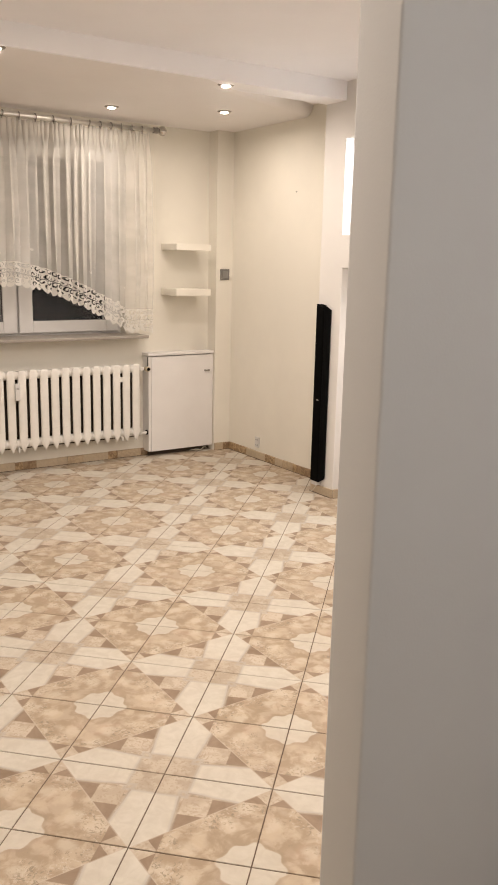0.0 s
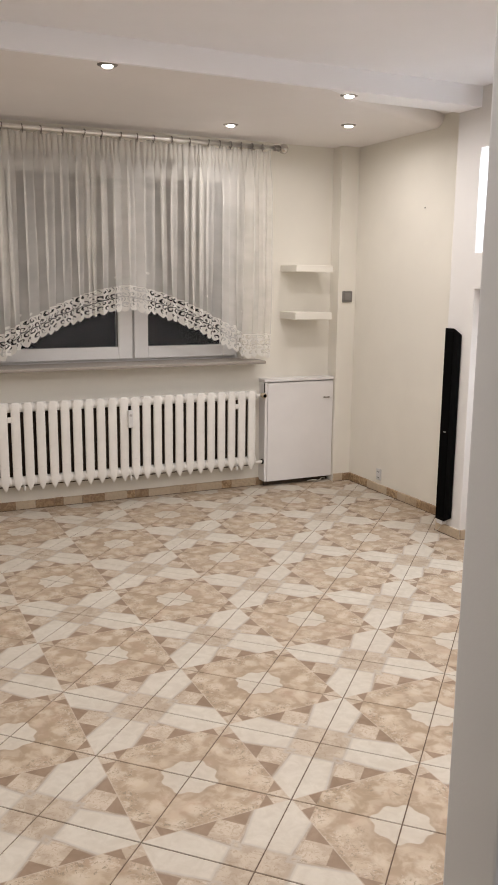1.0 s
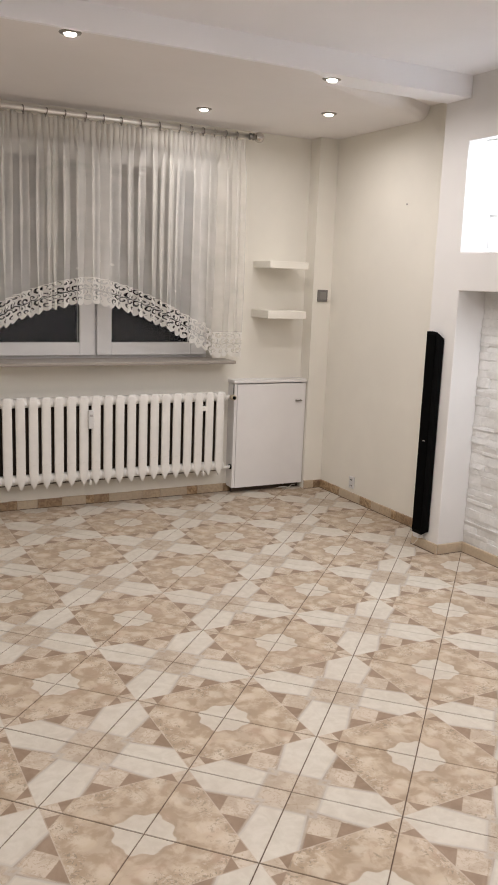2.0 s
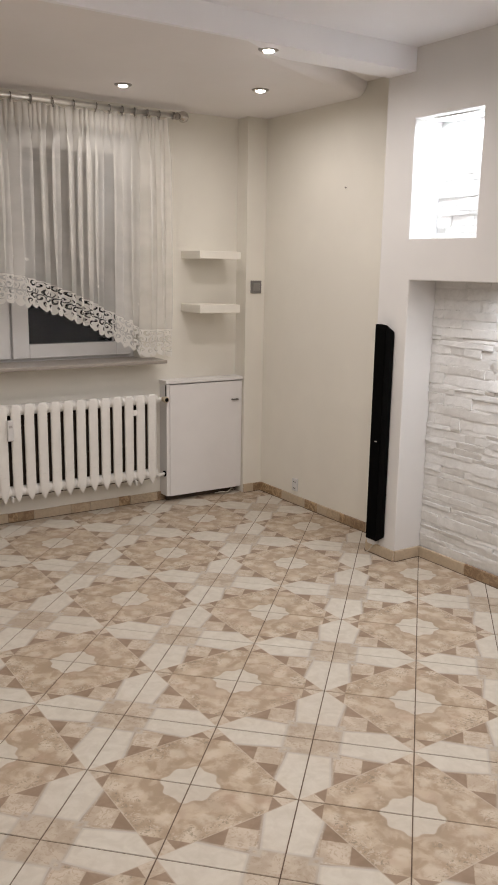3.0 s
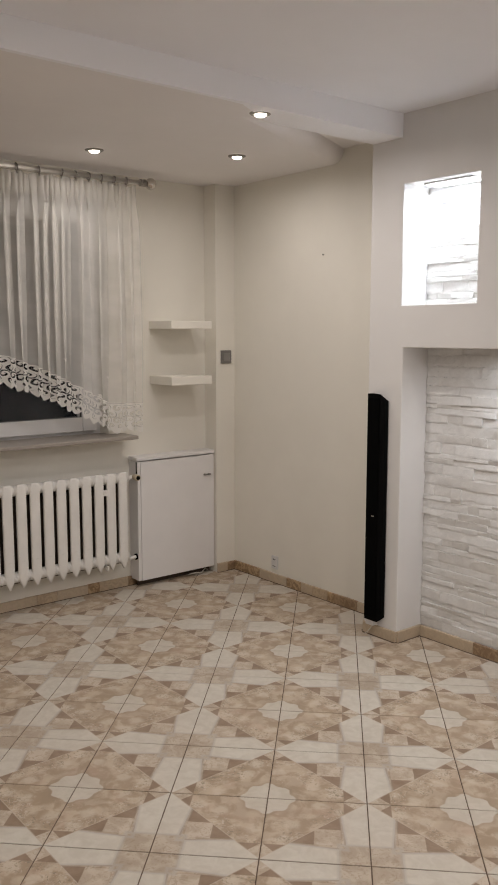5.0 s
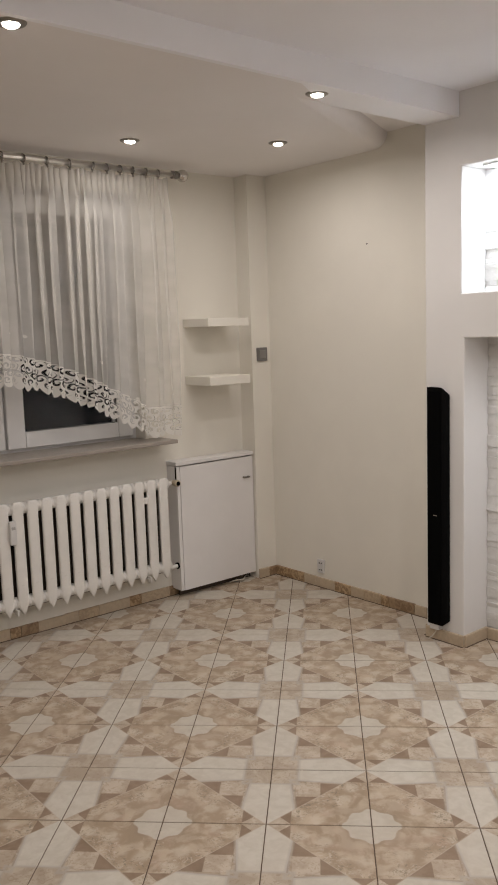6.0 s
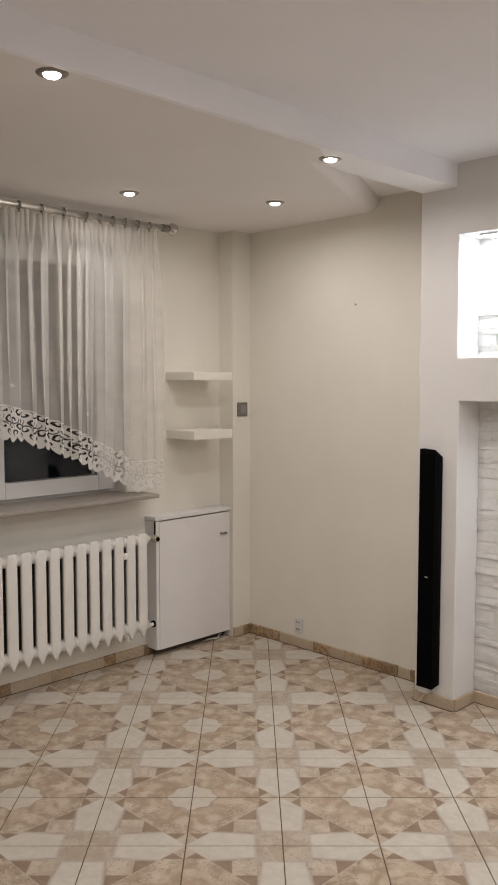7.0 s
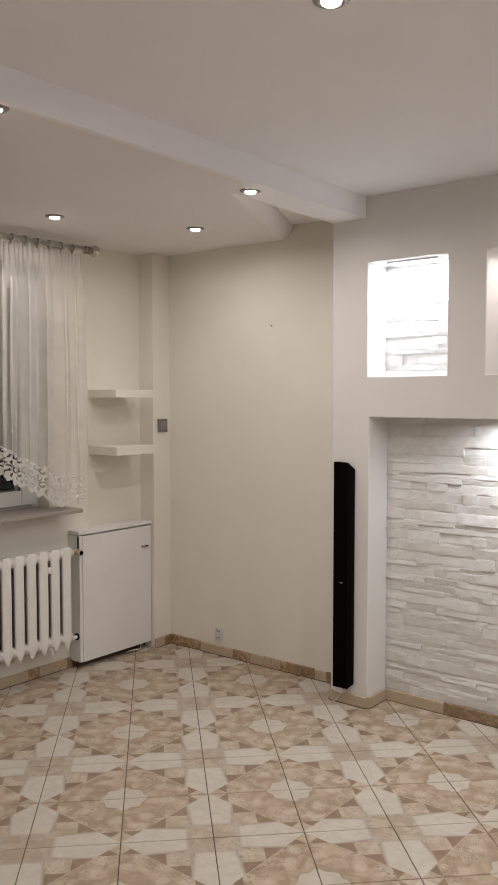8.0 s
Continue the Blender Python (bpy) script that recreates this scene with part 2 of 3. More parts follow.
def cloth_mat(lace):
    """Sheer voile, or the lace of its border, whose holes follow the UV (metres along, metres above the hem)."""
    m = Mat("lace_border" if lace else "sheer_voile")
    t = m.t
    diff, tl, clear = (t.nodes.new("ShaderNodeBsdf" + k) for k in ("Diffuse", "Translucent", "Transparent"))
    tint = (0.86, 0.84, 0.80, 1)
    diff.inputs[0].default_value = tl.inputs[0].default_value = tint
    both, mix = t.nodes.new("ShaderNodeMixShader"), t.nodes.new("ShaderNodeMixShader")
    both.inputs[0].default_value = 0.35
    t.links.new(diff.outputs[0], both.inputs[1])
    t.links.new(tl.outputs[0], both.inputs[2])
    uv = m.place("UV")
    su, sv, _ = m.xyz(uv)
    if lace:
        # curled cut-work: rows of spirals, every second row shifted
        warp = (m.noise(uv, 14, 2) - 0.5) * 0.034
        holes = None
        for row, (height, period, turn, reach) in enumerate(((0.146, 0.042, 1.0, 0.0195), (0.110, 0.042, -1.0, 0.0205), (0.074, 0.042, 1.0, 0.0205), (0.042, 0.042, -1.0, 0.0165))):
            p = ((su + warp) / period + 0.5 * row).op("FRACT") - 0.5
            p, q = p * period * 1.08, sv - height + warp
            rad = (p * p + q * q).op("SQRT")
            arm = (q.op("ARCTAN2", p) * turn + rad * 350.0).op("SINE").over(0.06, 0.25)
            one_row = arm * rad.over(reach, 0.002).inv() * rad.over(0.003, 0.001)
            holes = one_row if holes is None else holes.op("MAXIMUM", one_row)
        band = sv.over(0.028, 0.003) * (sv + warp).over(0.160, 0.003).inv()
        alpha = (holes * band).inv() * 0.9 + 0.03
    else:
        weave = m.noise(uv, 6, 3)
        band = sv.over(1.28, 0.5)
        sprig = m.voronoi(uv, 13.0).over(0.12, 0.03).inv() * sv.over(0.30, 0.05).inv()
        alpha = ramp01(weave, 0.3, 0.7, 0.49, 0.58) + sprig * 0.3
    t.links.new(alpha.socket, mix.inputs[0])
    t.links.new(clear.outputs[0], mix.inputs[1])
    t.links.new(both.outputs[0], mix.inputs[2])
    t.links.new(mix.outputs[0], t.nodes["Material Output"].inputs[0])
    return m.m


MAT_VOILE, MAT_LACE = cloth_mat(False), cloth_mat(True)


# ---- mesh helpers ----
def put(name, bm, material, parent=None, label="", smooth=False):
    me = bpy.data.meshes.new(name)
    bm.normal_update()
    bm.to_mesh(me)
    bm.free()
    me.materials.append(material)
    if smooth:
        for p in me.polygons:
            p.use_smooth = True
    ob = new(name, me)
    if parent is not None:
        ob.parent = parent
    if label:
        ob["label"] = label
    return ob


def part(name, bm, material, parent, label="", smooth=False):
    return put(name, bm, material, parent, label, smooth)


def empty(name, at=(0, 0, 0)):
    ob = new(name)
    ob.empty_display_size = 0.05
    ob.location = at
    return ob


def box(bm, x0, x1, y0, y1, z0, z1, bevel=0.0, seg=1):
    geo = bmesh.ops.create_cube(bm, size=1.0, matrix=Matrix.LocRotScale(((x0 + x1) / 2, (y0 + y1) / 2, (z0 + z1) / 2), None, (x1 - x0, y1 - y0, z1 - z0)))
    if bevel:
        edges = {e for v in geo["verts"] for e in v.link_edges}
        bmesh.ops.bevel(bm, geom=list(edges), offset=bevel, segments=seg, affect="EDGES", profile=0.6)
    return bm


def boxed(*a, **k):
    return box(bmesh.new(), *a, **k)


def tube(bm, a, b, r, n=16, r2=None):
    a, b = Vector(a), Vector(b)
    m = Matrix.Translation((a + b) / 2) @ (b - a).to_track_quat("Z", "Y").to_matrix().to_4x4()
    bmesh.ops.create_cone(bm, cap_ends=True, segments=n, radius1=r, radius2=r if r2 is None else r2, depth=(b - a).length, matrix=m)
    return bm


def lathe(bm, profile, axis="Z", at=(0, 0, 0), n=24):
    """A turned shape from (radius, height) pairs."""
    rings = []
    for rad, h in profile:
        ring = []
        for k in range(n):
            a = 2 * math.pi * k / n
            c, s = rad * math.cos(a), rad * math.sin(a)
            p = {"Z": (c, s, h), "X": (h, c, s), "Y": (c, h, s)}[axis]
            ring.append(bm.verts.new(Vector(p) + Vector(at)))
        rings.append(ring)
    for r0, r1 in zip(rings, rings[1:]):
        for k in range(n):
            bm.faces.new((r0[k], r0[(k + 1) % n], r1[(k + 1) % n], r1[k]))
    bm.faces.new(rings[0][::-1])
    bm.faces.new(rings[-1])
    bmesh.ops.recalc_face_normals(bm, faces=bm.faces)
    return bm


def pipe(bm, pts, r, n=8):
    pts = [Vector(p) for p in pts]
    rings = []
    for k, p in enumerate(pts):
        way = (pts[min(k + 1, len(pts) - 1)] - pts[max(k - 1, 0)]).normalized()
        q = way.to_track_quat("Z", "Y").to_matrix()
        rings.append([bm.verts.new(p + q @ Vector((r * math.cos(2 * math.pi * i / n), r * math.sin(2 * math.pi * i / n), 0))) for i in range(n)])
    for r0, r1 in zip(rings, rings[1:]):
        for i in range(n):
            bm.faces.new((r0[i], r0[(i + 1) % n], r1[(i + 1) % n], r1[i]))
    bm.faces.new(rings[0][::-1])
    bm.faces.new(rings[-1])
    return bm


def wall_with_holes(bm, axis, near, far, us, zs, holes):
    """A thick wall: us and zs are the cuts along it and up it; holes are cells (i, j) left out."""
    for i in range(len(us) - 1):
        for j in range(len(zs) - 1):
            if (i, j) in holes:
                continue
            if axis == "y":
                box(bm, us[i], us[i + 1], near, far, zs[j], zs[j + 1])
            else:
                box(bm, near, far, us[i], us[i + 1], zs[j], zs[j + 1])
    # one solid: drop the faces between neighbouring cells and weld
    seen = {}
    for f in bm.faces:
        seen.setdefault(tuple(round(v, 4) for v in f.calc_center_median()), []).append(f)
    bmesh.ops.delete(bm, geom=[f for fs in seen.values() if len(fs) > 1 for f in fs], context="FACES")
    bmesh.ops.remove_doubles(bm, verts=bm.verts, dist=1e-5)
    bm.normal_update()
    soft = [e for e in bm.edges if len(e.link_faces) == 2 and e.calc_face_angle() > 1.0 and all(abs((v.co.x if axis == "x" else v.co.y) - near) < 1e-5 for v in e.verts)]
    bmesh.ops.bevel(bm, geom=soft, offset=0.006, segments=3, profile=0.5, affect="EDGES")
    return bm


# ---- the shell of the room ----
WEST, EAST, SOUTH, NORTH, TOP = -1.2, 3.77, -0.7, 5.93, 2.75
FRONT = 3.56                        # front of the fireplace wall
WIN = (0.90, 2.90, 0.955, 2.33)     # window opening


def structure(ob, label, category):
    return tagged(ob, label, category, kind="structure")


structure(put("wall_north", wall_with_holes(bmesh.new(), "y", NORTH, NORTH + 0.32, [WEST - 0.3, WIN[0], WIN[1], EAST + 0.35], [-0.1, WIN[2], WIN[3], TOP], {(1, 1)}), MAT_CREAM),
          "cream painted plaster wall around the window", "wall")
structure(put("wall_pier", boxed(3.62, EAST, 5.81, NORTH, -0.1, TOP), MAT_CREAM), "narrow cream plaster pier beside the shelf recess", "wall")
structure(put("wall_east", boxed(EAST, EAST + 0.35, 4.44, NORTH, -0.1, TOP), MAT_CREAM), "plain cream painted plaster wall with one nail", "wall")
cuts_y = [1.0, 2.6, 3.19, 3.613, 3.803, 4.218, 4.232, 4.44]
structure(put("wall_fireplace", wall_with_holes(bmesh.new(), "x", FRONT, 3.80, cuts_y, [-0.1, 1.492, 1.698, 2.265, TOP],
          {(1, 0), (2, 0), (3, 0), (4, 0), (2, 2), (4, 2), (5, 2)}), MAT_WHITE), "white plaster wall with lit niches above an alcove", "wall")
structure(put("wall_behind_stone", boxed(3.80, EAST + 0.35, 1.0, 4.44, -0.1, TOP), MAT_WHITE), "white plaster backing behind the stone cladding", "wall")
JX, JY, JT = 0.938, 1.10, 0.09        # end of the partition and its thickness
structure(put("wall_south", boxed(JX, EAST + 0.35, JY - JT, JY, -0.1, TOP, bevel=0.006, seg=3), MAT_GREYWALL, smooth=True), "grey-white painted end of a thin partition wall", "wall")
structure(put("wall_west", boxed(WEST - 0.3, WEST, SOUTH - 0.3, NORTH, -0.1, TOP), MAT_CREAM), "plain cream plaster wall", "wall")
structure(put("wall_hall", boxed(WEST, EAST + 0.35, SOUTH - 0.3, SOUTH, -0.1, TOP), MAT_GREYWALL), "plain grey-white hall wall", "wall")
structure(put("wall_hall_end", boxed(2.4, EAST + 0.35, SOUTH, JY - JT, -0.1, TOP), MAT_GREYWALL), "plain grey-white end wall of the hall", "wall")
# plain blue-grey upright, added for the bluish strip beside the partition face
structure(put("blue_grey_board", boxed(1.336, 1.41, JY - JT - 0.03, JY - JT, 0, 2.05, bevel=0.004, seg=2), MAT_BLUEGREY), "upright blue-grey board added on the partition's hall side", "door frame")
EDGE = 4.25
structure(put("ceiling", boxed(WEST, EAST + 0.3, SOUTH, EDGE, CEIL, TOP), MAT_CEIL), "smooth white painted upper ceiling", "ceiling")


def soffit():
    """Dropped ceiling; behind the fireplace pillar it rounds up into a slot along a slanting line, added to darken that
    corner.
    """
    bm = bmesh.new()
    a, b, turn = Vector((2.718, 4.436, SOFFIT)), Vector((EAST + 0.02, 4.936, SOFFIT)), 0.075
    plan = [(WEST, EDGE), (3.62, EDGE), (3.62, a.y), (a.x, a.y), (b.x, b.y), (b.x, NORTH), (WEST, NORTH)]
    lo = [bm.verts.new((x, y, SOFFIT)) for x, y in plan]
    hi = [bm.verts.new((x, y, TOP)) for x, y in plan]
    n = len(plan)
    for k in range(n):
        if k != 3:
            bm.faces.new((lo[k], lo[(k + 1) % n], hi[(k + 1) % n], hi[k]))
    bm.faces.new(lo[::-1])
    along = (b - a).normalized()
    out = Vector((along.y, -along.x, 0))
    rows = []
    for k in range(11):
        t = math.pi / 2 * k / 10
        off = out * turn * math.sin(t) + Vector((0, 0, turn * (1 - math.cos(t))))
        rows.append([bm.verts.new(a - along * 0.2 * (k > 0) + off), bm.verts.new(b + along * 0.1 * (k > 0) + off)])
    for r0, r1 in zip(rows, rows[1:]):
        bm.faces.new((r0[0], r0[1], r1[1], r1[0])).smooth = True
    bmesh.ops.recalc_face_normals(bm, faces=bm.faces)
    box(bm, 2.60, EAST + 0.03, 4.40, 5.0, SOFFIT + turn - 0.002, TOP - 0.004)
    return bm


structure(put("ceiling_dropped", soffit(), MAT_SOFFIT), "dropped plasterboard ceiling with a straight edge", "ceiling")


def border():
    """White strip along the edge of the dropped ceiling, widening towards the fireplace wall."""
    bm = bmesh.new()
    pts = []
    for k in range(61):
        x = WEST + (FRONT - WEST) * k / 60
        w = 0.02 + 0.165 * max(0.0, min(1.0, (x - 2.60) / 0.28))
        pts.append((x, w))
    low = [(bm.verts.new((x, EDGE - 0.004, SOFFIT - 0.004)), bm.verts.new((x, EDGE + w, SOFFIT - 0.004))) for x, w in pts]
    high = [(bm.verts.new((x, EDGE - 0.004, CEIL + 0.004)), bm.verts.new((x, EDGE + w, SOFFIT + 0.01))) for x, w in pts]
    for k in range(60):
        (a, b), (c, d) = low[k], low[k + 1]
        (e, f), (g, h) = high[k], high[k + 1]
        bm.faces.new((a, b, d, c))
        bm.faces.new((a, c, g, e))
        bm.faces.new((b, f, h, d))
    bmesh.ops.recalc_face_normals(bm, faces=bm.faces)
    return bm


structure(put("ceiling_border", border(), MAT_BORDER), "white painted fascia of the dropped ceiling", "ceiling")
structure(put("ground_outside", boxed(-40, 40, 6.3, 60, -9.1, -9.0), MAT_SHADE), "dark ground outside in the night", "ground")


# ---- window ----
def ring_frame(x0, x1, z0, z1, w, y0, y1, wb=None, wt=None):
    wb, wt = wb or w, wt or w
    bm = bmesh.new()
    box(bm, x0, x0 + w, y0, y1, z0, z1, 0.004)
    box(bm, x1 - w, x1, y0, y1, z0, z1, 0.004)
    box(bm, x0 + w, x1 - w, y0 + 0.0005, y1, z0, z0 + wb, 0.004)
    box(bm, x0 + w, x1 - w, y0 + 0.0005, y1, z1 - wt, z1, 0.004)
    return bm


def window():
    w = empty("window_1", (WIN[0], 6.02, WIN[2]))
    structure(w, "two-leaf white plastic window, dark night outside", "window")
    wi = w.matrix_basis.inverted()
    x0, x1, z0, z1 = WIN
    obs = [part("window_frame", ring_frame(x0, x1, z0, z1, 0.05, 6.03, 6.10), MAT_PVC, w)]
    mid = 2.09
    obs.append(part("mullion", boxed(mid - 0.03, mid + 0.03, 6.032, 6.098, z0 + 0.05, z1 - 0.05, 0.003), MAT_PVC, w))
    for a, b in ((x0 + 0.035, mid - 0.008), (mid + 0.008, x1 - 0.035)):
        sash = part("sash", ring_frame(a, b, z0 + 0.025, z1 - 0.04, 0.10, 6.0, 6.07, 0.085, 0.09), MAT_PVC, w)
        obs.append(sash)
        seal = ring_frame(a + 0.097, b - 0.097, z0 + 0.107, z1 - 0.127, 0.007, 6.012, 6.03)
        part("gasket", seal, MAT_SEAL, sash)
        pane = part("pane", boxed(a + 0.098, b - 0.098, 6.024, 6.03, z0 + 0.108, z1 - 0.128), MAT_GLASS, sash)
        pane.visible_shadow = False
    hb = boxed(mid - 0.065, mid - 0.035, 5.985, 6.0, 1.60, 1.67, 0.004)
    box(hb, mid - 0.058, mid - 0.042, 5.955, 5.985, 1.645, 1.66, 0.003)
    box(hb, mid - 0.06, mid - 0.04, 5.95, 5.965, 1.53, 1.66, 0.004)
    obs.append(part("window_handle", hb, MAT_PVC, w))
    for o in obs:
        o.matrix_parent_inverse = wi
    sill = structure(put("window_sill", boxed(0.72, 3.0, 5.75, 6.035, 0.939, 0.961, 0.006, 3), MAT_SILL), "grey-brown stone window sill with a rounded edge", "window sill")
    return w


window()

# ---- curtain and its rail ----
HEM_MID, HEM_LOW, HEM_HIGH = 1.98, 0.985, 1.32


def hem(x):
    """Height of the hem: a shallow arch between two straight drops."""
    a = min(1.0, abs(x - HEM_MID) / 0.86)
    return HEM_LOW + (HEM_HIGH - HEM_LOW) * (1 - a ** 1.55)


def curtain():
    random.seed(5)
    x0, x1, top = 0.60, 3.035, 2.404
    n = 900
    # folds of uneven width
    phase, ph = [], 0.0
    for k in range(n + 1):
        s = k / n
        width = 0.092 + 0.032 * math.sin(s * 23) + 0.022 * math.sin(s * 61 + 1)
        ph += 2 * math.pi * (x1 - x0) / n / width
        phase.append(ph)

    def at(k, z, depth):
        x = x0 + (x1 - x0) * k / n
        f = phase[k]
        amp = 0.024 + 0.010 * math.sin(k * 0.031) + 0.005 * math.sin(k * 0.083 + 2)
        drop = (top - z) / 0.24
        up = min(1.0, max(0.0, drop - 0.15))
        up = up * up * (3 - 2 * up)
        low = 0.46 + 0.54 * min(1.0, max(0.0, (z - hem(x)) / 0.45))
        side = min(1.0, (x - x0) / 0.05, (x1 - x) / 0.05)
        a = amp * up * low
        g = x * 2 * math.pi / 0.033 + 1.9 * math.sin(x * 17) + 1.1 * math.sin(x * 43)
        pleat = (0.010 + 0.005 * math.sin(x * 31)) * (1 - up)
        sway = 0.010 * math.sin(x * 7 + z * 2.1) * up
        slip = 0.021 * up * low * low * math.sin(2 * f + 0.4) + 0.004 * math.sin(f * 0.5 + z * 3) * up + 0.006 * (1 - up) * math.sin(g + 1.2)
        tuck = 0.007 * math.sin(x * 71) * max(0.0, 1 - drop * 5)
        return (x + slip * side, 5.79 + a * math.sin(f) + 0.3 * a * math.sin(0.37 * f + 1) + pleat * math.sin(g) + sway + depth, z + tuck)

    def sheet(levels, depth):
        bm = bmesh.new()
        uv = bm.loops.layers.uv.new("UVMap")
        grid, info = [], []
        for k in range(n + 1):
            x = x0 + (x1 - x0) * k / n
            col, ci = [], []
            for z, rise in levels(x, k):
                col.append(bm.verts.new(at(k, z, depth)))
                ci.append((x * 1.0 + 0.0, rise))
            grid.append(col)
            info.append(ci)
        for k in range(n):
            for j in range(len(grid[0]) - 1):
                f = bm.faces.new((grid[k][j], grid[k + 1][j], grid[k + 1][j + 1], grid[k][j + 1]))
                f.smooth = True
                for lp, (p, q) in zip(f.loops, ((k, j), (k + 1, j), (k + 1, j + 1), (k, j + 1))):
                    lp[uv].uv = info[p][q]
        return bm

    LACE = 0.168

    def lace_levels(x, k):
        h = hem(x)
        scallop = 0.024 * (1 - abs(math.sin(x * math.pi / 0.050)) ** 0.8) + 0.006 * math.sin(x * 41)
        return [(h + scallop + (LACE - scallop) * j / 4, scallop + (LACE - scallop) * j / 4) for j in range(5)]

    def voile_levels(x, k):
        h = hem(x) + LACE
        return [(h + (top - 0.24 - h) * j / 10, LACE + (top - 0.24 - h) * j / 10) for j in range(10)] + [(top - 0.24 + 0.03 * j, 1.0) for j in range(9)]

    c = empty("net_curtain", (1.8, 5.79, 1.0))
    tagged(c, "sheer white net curtain with arched lace hem", "curtain")
    inv = c.matrix_basis.inverted()
    v = part("voile", sheet(voile_levels, 0.0), MAT_VOILE, c)
    l = part("lace_border", sheet(lace_levels, 0.0), MAT_LACE, c, "white cut-work lace border")

    # heading tape sewn behind the pleats
    def tape_levels(x, k):
        return [(top - 0.075 + 0.025 * j, 1.0) for j in range(3)]

    hd = part("heading_tape", sheet(tape_levels, 0.0025), MAT_VOILE, c)
    for o in (v, l, hd):
        o.matrix_parent_inverse = inv


curtain()


def rail():
    z, y = 2.425, 5.775
    r = empty("curtain_rail", (1.8, y, z))
    tagged(r, "brushed nickel curtain rail with a ball finial", "curtain rail")
    inv = r.matrix_basis.inverted()
    obs = [part("rod", tube(bmesh.new(), (0.5, y, z), (3.07, y, z), 0.014, 20), MAT_ROD, r, smooth=True)]
    col = lathe(bmesh.new(), [(0.0145, 0), (0.021, 0.002), (0.021, 0.012), (0.015, 0.015), (0.015, 0.024), (0.022, 0.027), (0.022, 0.036), (0.012, 0.042)], "X", (3.05, y, z), 20)
    obs.append(part("finial_collar", col, MAT_RING, r, smooth=True))
    ball = bmesh.new()
    bmesh.ops.create_uvsphere(ball, u_segments=20, v_segments=14, radius=0.034, matrix=Matrix.Translation((3.124, y, z)))
    obs.append(part("finial_ball", ball, MAT_BALL, r, "polished nickel ball", True))
    for bx in (0.95, 2.95):
        b = tube(bmesh.new(), (bx, y + 0.012, z), (bx, NORTH, z), 0.006, 12)
        tube(b, (bx, NORTH - 0.012, z), (bx, NORTH, z), 0.022, 20)
        obs.append(part("bracket", b, MAT_CHROME, r, smooth=True))
    random.seed(9)
    x, ring_me = 0.6, None
    while x < 3.02:
        if ring_me is None:
            bm = bmesh.new()
            pts = [(0.0, 0.0185 * math.cos(a), 0.0185 * math.sin(a) - 0.002) for a in [2 * math.pi * i / 18 for i in range(19)]]
            pipe(bm, pts, 0.0038, 6)
            box(bm, -0.003, 0.003, -0.004, 0.004, -0.034, -0.019)
            o = part("ring", bm, MAT_RING, r, smooth=True)
            ring_me = o.data
        else:
            o = new("ring", ring_me)
            o.parent = r
        o.location = (x, y, z)
        o.rotation_euler = (0, random.uniform(-0.15, 0.15), random.uniform(-0.2, 0.2))
        obs.append(o)
        x += random.choice((0.11, 0.125, 0.135)) if x < 2.5 else random.choice((0.08, 0.095))
    for o in obs:
        o.matrix_parent_inverse = inv


rail()


